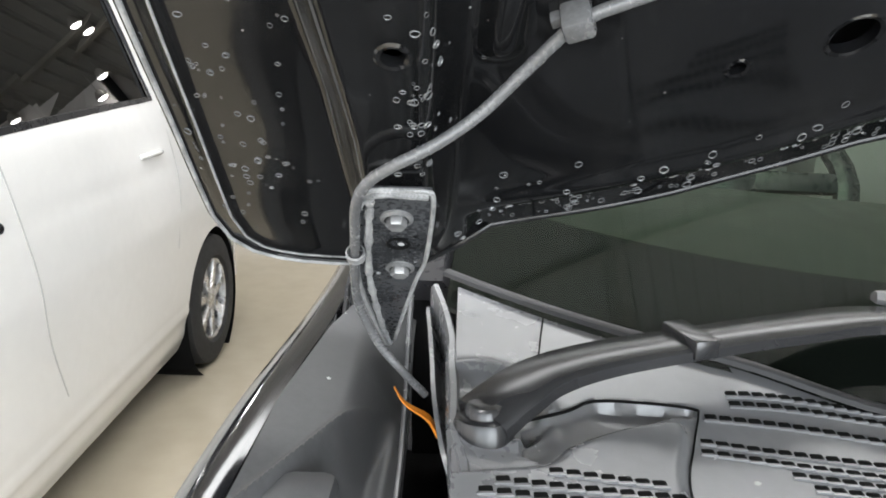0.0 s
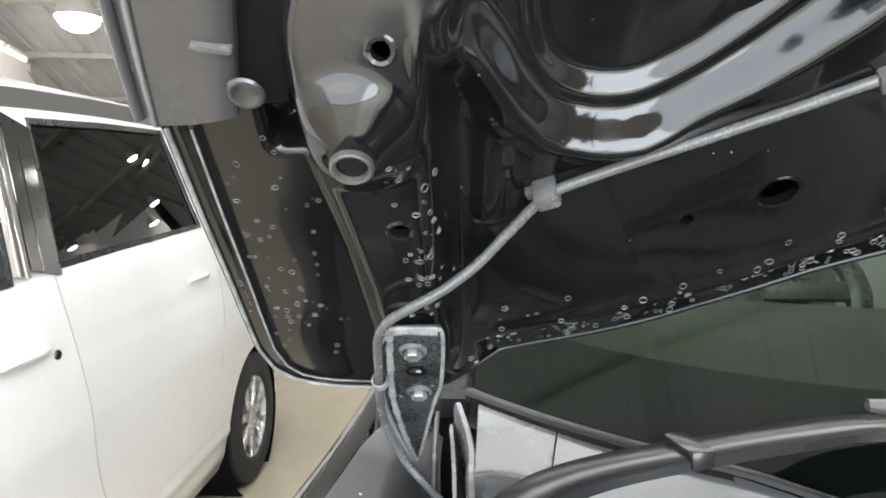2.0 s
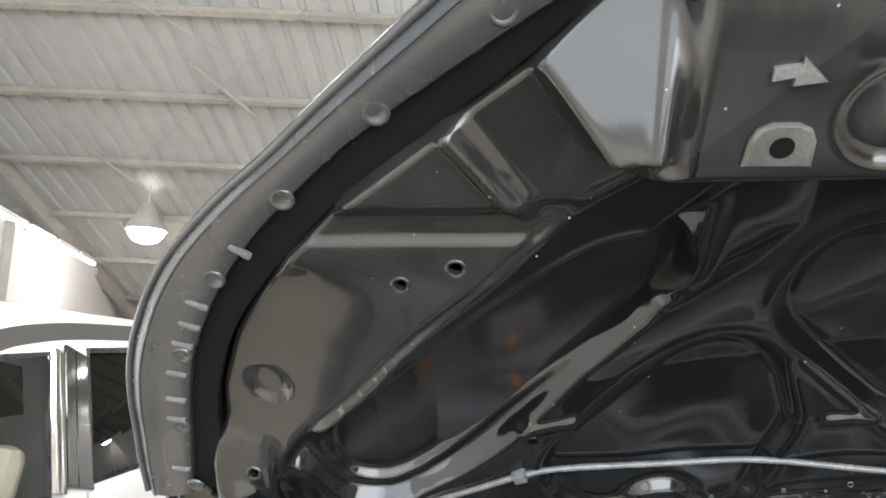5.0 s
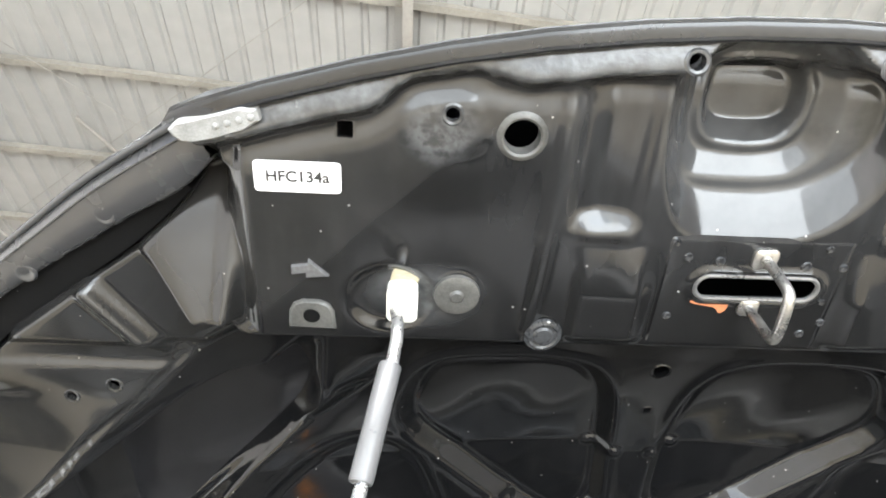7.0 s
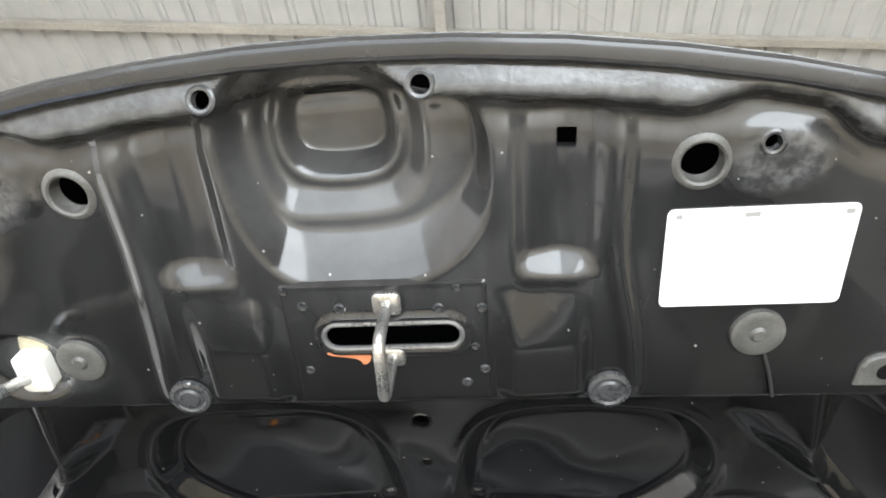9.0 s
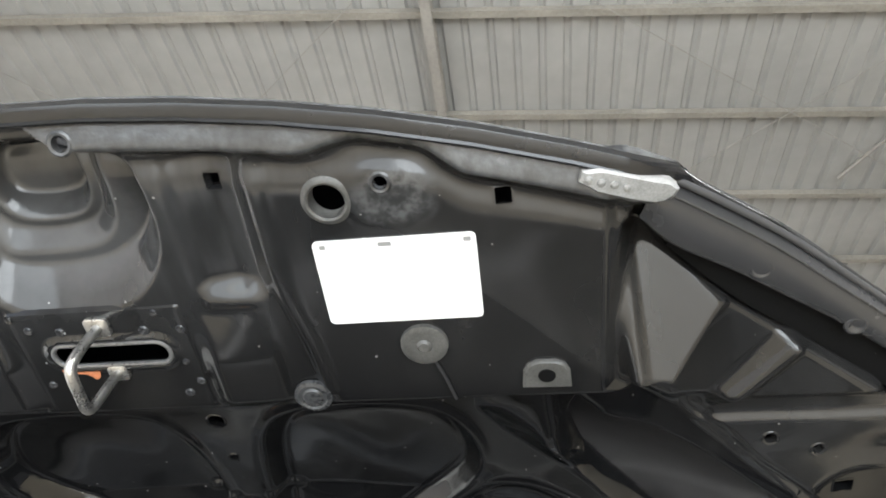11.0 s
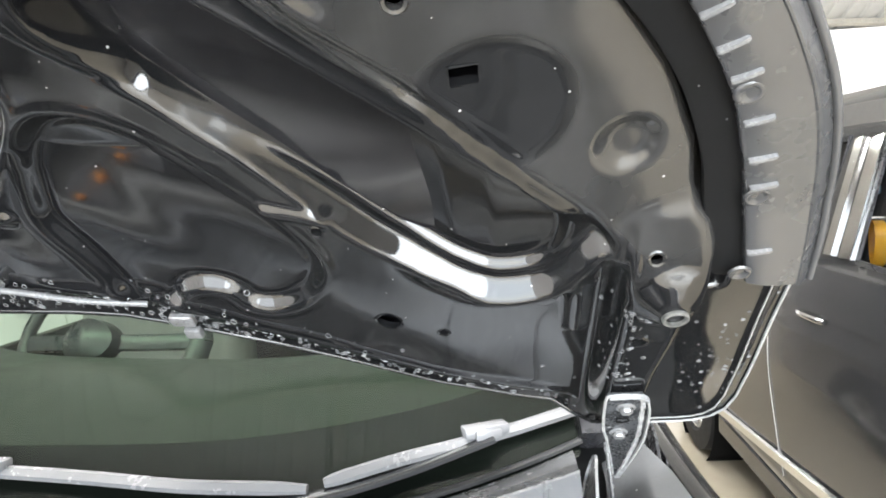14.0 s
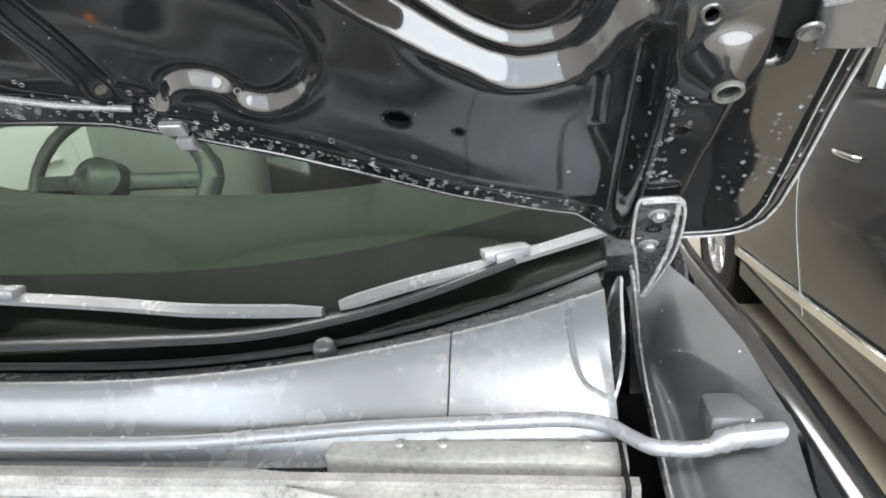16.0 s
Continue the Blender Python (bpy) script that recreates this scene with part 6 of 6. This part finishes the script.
piv = lathe([(0.024, -0.030), (0.0235, -0.006), (0.0215, -0.001), (0.0175, 0.0005), (0.0150, 0.0005), (0.0145, 0.0065), (0.0130, 0.0085), (0.0085, 0.0085), (0.006, 0.0075), (0, 0.0075)], 32)
cpart("pivot_cap", *moved(piv, pose(0.0185, 0.462, 1.0455, -8)), WIPER, a1, "round pivot cap")
a2 = wiper([(0.52, 0.500, 1.030), (0.60, 0.525, 1.035), (0.75, 0.535, 1.036), (0.90, 0.552, 1.034), (1.02, 0.59, 1.040), (1.13, 0.635, 1.055), g(1.25, 0.05, 0.026)],
           [g(1.016, 0.05), g(1.12, 0.062), g(1.24, 0.058), g(1.40, 0.045)], g(1.24, 0.062, 0.02))
cpart("pivot_cap", *moved(lathe([(0.016, -0.02), (0.0155, -0.002), (0.013, 0.003), (0.008, 0.006), (0, 0.007)], 24), pose(1.011, 0.533, 1.024, 12)), HIGHLIGHT_GREY, a2, "pale glossy round cap")


car.matrix_basis = SITE @ PLACE[car]


# ---------------------------------------------------------------- the cars on either side
def side_car(name, label, side_x, out, rear_axle, paint, glass_mat, seat_mat, belt, windows, group="parked cars"):
    """A car whose near flank lies at side_x; out is +1 where that flank faces +x. It faces -y; rear_axle: y of the rear wheel."""
    W2 = 1.70
    far = side_x - out * W2
    front_y, rear_y = rear_axle - 3.35, rear_axle + 0.78
    axles = (rear_axle, rear_axle - 2.65)
    thing = empty(name, pose((side_x + far) / 2, (front_y + rear_y) / 2, 0), label, "car", group)

    def inset(y, z):
        t = np.interp(z, [0.18, 0.28, 0.45, 0.85, 1.05, belt, 1.53, 1.70, 1.80, 1.86], [0.10, 0.05, 0.02, 0.0, 0.012, 0.04, 0.12, 0.18, 0.24, 0.36])
        e = sstep((y - (rear_y - 0.5)) / 0.6) * 0.12 + sstep((front_y + 0.9 - y) / 1.0) * 0.20
        crease = 0.008 * np.exp(-((z - 0.40 - 0.015 * (y - rear_axle)) / 0.02) ** 2) - 0.004 * np.exp(-((z - 1.06) / 0.03) ** 2)
        return t + e - crease

    def keep(y, z):
        top = np.interp(y, [front_y, front_y + 0.35, front_y + 0.60, front_y + 1.30, rear_y - 0.8, rear_y - 0.25, rear_y], [0.80, 1.00, 1.14, 1.84, 1.86, 1.75, 1.20])
        d = np.maximum(np.maximum(z - top, 0.20 - z), np.maximum(front_y - y, y - rear_y))
        for ax in axles:
            d = np.maximum(d, 0.375 - np.hypot(y - ax, (z - 0.33)))
        for poly in windows:
            d = np.maximum(d, -sdf_poly(y, z, poly))
        return d

    for sx, o, nm in ((side_x, out, "body_side"), (far, -out, "body_side")):
        vs, fs = sheet_mesh(np.arange(front_y - 0.02, rear_y + 0.03, 0.022), np.arange(0.18, 1.88, 0.022), keep, lambda y, z: (sx - o * inset(y, z), y, z))
        part(nm, vs, fs if o < 0 else [f[::-1] for f in fs], paint, thing)
    # roof, bonnet, ends
    vs, fs = [], []
    ys = np.linspace(front_y, rear_y, 40)
    tops = np.interp(ys, [front_y, front_y + 0.35, front_y + 0.60, front_y + 1.30, rear_y - 0.8, rear_y - 0.25, rear_y], [0.80, 1.00, 1.14, 1.84, 1.86, 1.75, 1.20])
    for y, t in zip(ys, tops):
        a = side_x - out * float(inset(np.array(y), np.array(t)))
        b = far + out * float(inset(np.array(y), np.array(t)))
        for k in range(9):
            f = k / 8
            vs.append((a + (b - a) * f, y, t + 0.03 * math.sin(math.pi * f)))
    fs = [(i * 9 + k, i * 9 + k + 1, (i + 1) * 9 + k + 1, (i + 1) * 9 + k) for i in range(39) for k in range(8)]
    part("roof", vs, fs, paint, thing)
    lo, hi = min(side_x, far) + 0.14, max(side_x, far) - 0.14
    part("bumper", *box(lo, hi, front_y - 0.06, front_y + 0.1, 0.2, 0.74, 0.04), paint, thing)
    part("tailgate", *box(lo, hi, rear_y - 0.06, rear_y + 0.03, 0.2, 1.20, 0.03), paint, thing)
    part("cabin_floor", *box(lo, hi, front_y + 0.2, rear_y - 0.1, 0.22, 0.30), BLACK_TRIM, thing, smooth=False)
    # panes, a little inside the skin
    for poly, gm in zip(windows, glass_mat):
        for sx, o in ((side_x, out), (far, -out)):
            vs = [(sx - o * (float(inset(np.array(y), np.array(z))) + 0.010), y, z) for y, z in poly]
            pane = part("side_window", vs, [tuple(range(len(vs)))], gm, thing, smooth=False)
            pane.visible_shadow = False
        rim = [Vector((side_x - out * (float(inset(np.array(y), np.array(z))) - 0.001), y, z)) for y, z in poly]
        part("window_trim", *sweep(rim + rim[:2], [(-0.010, -0.006), (0.010, -0.006), (0.010, 0.004), (-0.010, 0.004)], up=(out, 0, 0), caps=False), BLACK_TRIM, thing)
    # wheels and arches
    for ax in axles:
        for sx, o in ((side_x, out), (far, -out)):
            liner = lathe([(0.38, 0.0), (0.38, -0.28), (0.0, -0.28)], 32)
            part("arch_liner", *moved(liner, Matrix.Translation((sx - o * 0.03, ax, 0.32)) @ pose(0, 0, 0, 0, 90 * o, 0)), DARK, thing)
            base = Matrix.Translation((sx - o * 0.020, ax, 0.332)) @ pose(0, 0, 0, 0, 90 * o, 0)
            tyre = part("tyre", *moved(lathe([(0.195, -0.21), (0.27, -0.215), (0.323, -0.20), (0.332, -0.16), (0.332, -0.05), (0.325, -0.012), (0.28, 0.006), (0.222, 0.002), (0.205, -0.02)], 44), base), TYRE, thing, "black tyre")
            rimv = [lathe([(0.207, -0.03), (0.205, -0.012), (0.196, -0.014), (0.192, -0.05), (0.185, -0.12), (0.0, -0.12)], 44), lathe([(0.062, -0.05), (0.058, -0.022), (0.03, -0.016), (0, -0.016)], 24)]
            for k in range(7):
                sp = plate([(0.045, -0.022), (0.12, -0.020), (0.198, -0.030), (0.198, 0.030), (0.12, 0.020), (0.045, 0.022)], -0.045, -0.020, 0.008)
                rimv.append(moved(sp, pose(0, 0, 0, 0, 0, 360 * k / 7)))
            part("wheel_rim", *moved(join(*rimv), base), ALLOY, tyre, "silver seven-spoke alloy rim")
    return thing, inset


def seat(thing, x, y, mat, label):
    back = moved(box(-0.25, 0.25, -0.07, 0.07, 0.0, 0.58, 0.06), pose(x, y, 0.62, -14))
    cush = box(x - 0.26, x + 0.26, y - 0.50, y + 0.02, 0.46, 0.62, 0.05)
    s = part("seat", *join(back, cush), mat, thing, label)
    part("headrest", *moved(box(-0.13, 0.13, -0.05, 0.05, 0.61, 0.80, 0.045), pose(x, y, 0.62, -14)), mat, s)
    return s


# white van-like car
WX = -1.079
win_front = [(0.75, 1.215), (1.13, 1.252), (1.53, 1.278), (1.58, 1.47), (1.65, 1.685), (1.44, 1.667), (1.255, 1.612), (0.95, 1.45)]
win_rear = [(1.73, 1.297), (2.01, 1.312), (2.75, 1.345), (2.72, 1.735), (2.25, 1.722), (1.845, 1.702), (1.78, 1.50)]
win_last = [(2.84, 1.352), (3.50, 1.385), (3.32, 1.66), (2.80, 1.73)]
white_car, w_in = side_car("white_car", "pearl white people carrier with cream seats and alloy wheels", WX, 1, 3.26, WHITE_PAINT, [CLEAR_GLASS, SIDE_GLASS, SIDE_GLASS], CREAM, 1.27, [win_front, win_rear, win_last])
for x in (WX - 0.42, WX - 1.25):
    seat(white_car, x, 1.55, CREAM, "cream leather front seat")
    seat(white_car, x, 2.50, CREAM, "cream leather rear seat")


def flank(inset, sx, out, y, z, lift=0.002):
    return Vector((sx - out * (float(inset(np.array(y), np.array(z))) - lift), y, z))


def seam(thing, inset, sx, out, pts, mat=SEAM, w=0.002, name="door_seam"):
    path = smooth_path([tuple(flank(inset, sx, out, y, z, 0.003)) for y, z in pts], 6)
    part(name, *sweep(path, [(-w, -0.001), (w, -0.001), (w, 0.001), (-w, 0.001)], up=(out, 0, 0)), mat, thing)


seam(white_car, w_in, WX, 1, [(1.70, 1.27), (1.74, 1.05), (1.765, 0.88), (1.79, 0.70), (1.86, 0.50)])
seam(white_car, w_in, WX, 1, [(2.80, 1.30), (2.84, 1.0), (2.78, 0.72)])
pil = smooth_path([tuple(flank(w_in, WX, 1, y, z, 0.004)) for y, z in ((1.665, 1.285), (1.71, 1.48), (1.775, 1.695))], 5)
part("door_pillar", *sweep(pil, [(-0.066, -0.004), (0.066, -0.004), (0.066, 0.006), (-0.01, 0.006), (-0.014, 0.002), (-0.018, 0.006), (-0.066, 0.006)], up=(1, 0, 0)), PAINT_OUT, white_car, "gloss black door pillar")
band = smooth_path([tuple(flank(w_in, WX, 1, y, z, 0.006)) for y, z in ((0.92, 1.46), (1.10, 1.57), (1.27, 1.655), (1.475, 1.712), (1.73, 1.745), (2.05, 1.762), (2.42, 1.772), (2.9, 1.765), (3.3, 1.70))], 5)
part("window_frame", *sweep(band, [(-0.042, -0.004), (0.042, -0.004), (0.042, 0.003), (-0.042, 0.003)], up=(1, 0, 0)), WINDOW_FRAME, white_car, "dark grey frame over the side windows")
part("chrome_strip", *sweep([p + Vector((0.004, -0.098, 0)) for p in pil], [(-0.030, -0.004), (0.030, -0.004), (0.026, 0.006), (0.010, 0.002), (0.0, 0.006), (-0.026, 0.006)], up=(1, 0, 0)), CHROME, white_car, "bright strip on the pillar")


def door_handle(thing, inset, sx, out, y, z, mat):
    p = flank(inset, sx, out, y, z, 0.0)
    h = part("door_handle", *tube([tuple(p + Vector((out * 0.002, -0.10, 0))), tuple(p + Vector((out * 0.018, -0.07, 0.004))), tuple(p + Vector((out * 0.020, 0.03, 0.004))), tuple(p + Vector((out * 0.003, 0.09, 0)))], 0.010, 10, 6), mat, thing)
    return h


door_handle(white_car, w_in, WX, 1, 1.52, 1.09, WHITE_PAINT)
door_handle(white_car, w_in, WX, 1, 2.62, 1.14, WHITE_PAINT)
part("door_lock", *moved(lathe([(0.015, 0), (0.013, 0.004), (0.006, 0.003), (0, 0.003)], 16), Matrix.Translation(flank(w_in, WX, 1, 1.656, 1.066, 0.0)) @ pose(0, 0, 0, 0, 90, 0)), BLACK_TRIM, white_car, "dark door lock")

# dark grey car
GX = 2.075
gw_front = [(1.0, 1.265), (1.5, 1.275), (1.88, 1.29), (1.93, 1.66), (1.6, 1.66), (1.25, 1.52)]
gw_rear = [(2.14, 1.295), (3.0, 1.31), (2.9, 1.66), (2.17, 1.67)]
grey_car, g_in = side_car("grey_car", "dark grey parked car with chrome sill trim", GX, -1, 3.62, GREY_PAINT, [CLEAR_GLASS, SIDE_GLASS], GREY_SEAT, 1.26, [gw_front, gw_rear])
for x in (GX + 0.42, GX + 1.25):
    seat(grey_car, x, 2.05, GREY_SEAT, "grey fabric front seat")
    seat(grey_car, x, 3.05, GREY_SEAT, "grey fabric rear seat")
seam(grey_car, g_in, GX, -1, [(2.43, 1.20), (2.45, 0.88), (2.40, 0.55), (2.36, 0.40)], w=0.002)
door_handle(grey_car, g_in, GX, -1, 2.12, 1.075, CHROME)
sill = [flank(g_in, GX, -1, y, 0.42 + 0.09 * (2.9 - y), 0.012) for y in np.linspace(0.70, 3.18, 24)]
part("sill_trim", *sweep(sill, [(-0.02, -0.006), (0.02, -0.006), (0.016, 0.008), (-0.016, 0.008)], up=(-1, 0, 0)), CHROME, grey_car, "polished sill trim")
sill = [flank(g_in, GX, -1, y, 0.30, 0.006) for y in np.linspace(0.70, 3.18, 24)]
part("sill_skirt", *sweep(sill, [(-0.05, -0.006), (0.05, -0.006), (0.04, 0.008), (-0.04, 0.008)], up=(-1, 0, 0)), GREY_PAINT, grey_car, "grey sill skirt")
pil = smooth_path([tuple(flank(g_in, GX, -1, y, z, 0.004)) for y, z in ((1.945, 1.292), (1.955, 1.48), (1.98, 1.665))], 5)
part("chrome_strip", *sweep([p + Vector((0, 0.11, 0)) for p in pil], [(-0.026, -0.004), (0.026, -0.004), (0.026, 0.006), (-0.026, 0.006)], up=(-1, 0, 0)), CHROME, grey_car, "bright door pillar strip")
band = smooth_path([tuple(flank(g_in, GX, -1, y, z, 0.006)) for y, z in ((1.12, 1.49), (1.32, 1.62), (1.6, 1.705), (1.95, 1.725), (2.4, 1.725), (2.95, 1.70))], 5)
part("window_frame", *sweep(band, [(-0.055, -0.004), (0.055, -0.004), (0.055, 0.003), (-0.055, 0.003)], up=(-1, 0, 0)), WINDOW_FRAME, grey_car, "dark grey frame over the side windows")
part("sun_visor", *box(2.36, 2.39, 2.25, 2.45, 1.47, 1.545, 0.01), BLUE, grey_car, "pale blue card behind the glass")
part("chrome_strip", *sweep(pil, [(-0.035, -0.004), (0.035, -0.004), (0.035, 0.006), (-0.035, 0.006)], up=(-1, 0, 0)), CHROME, grey_car, "bright door pillar strip")
tag = part("seat_cover", *moved(plate(chaikin([(-0.07, 0.06), (0.09, 0.07), (0.10, -0.04), (0.02, -0.11), (-0.04, -0.05)], 2), -0.02, 0.02, 0.01), pose(2.35, 2.19, 1.317, 90, 0, 70)), YELLOW, grey_car, "yellow triangular card in the cabin")
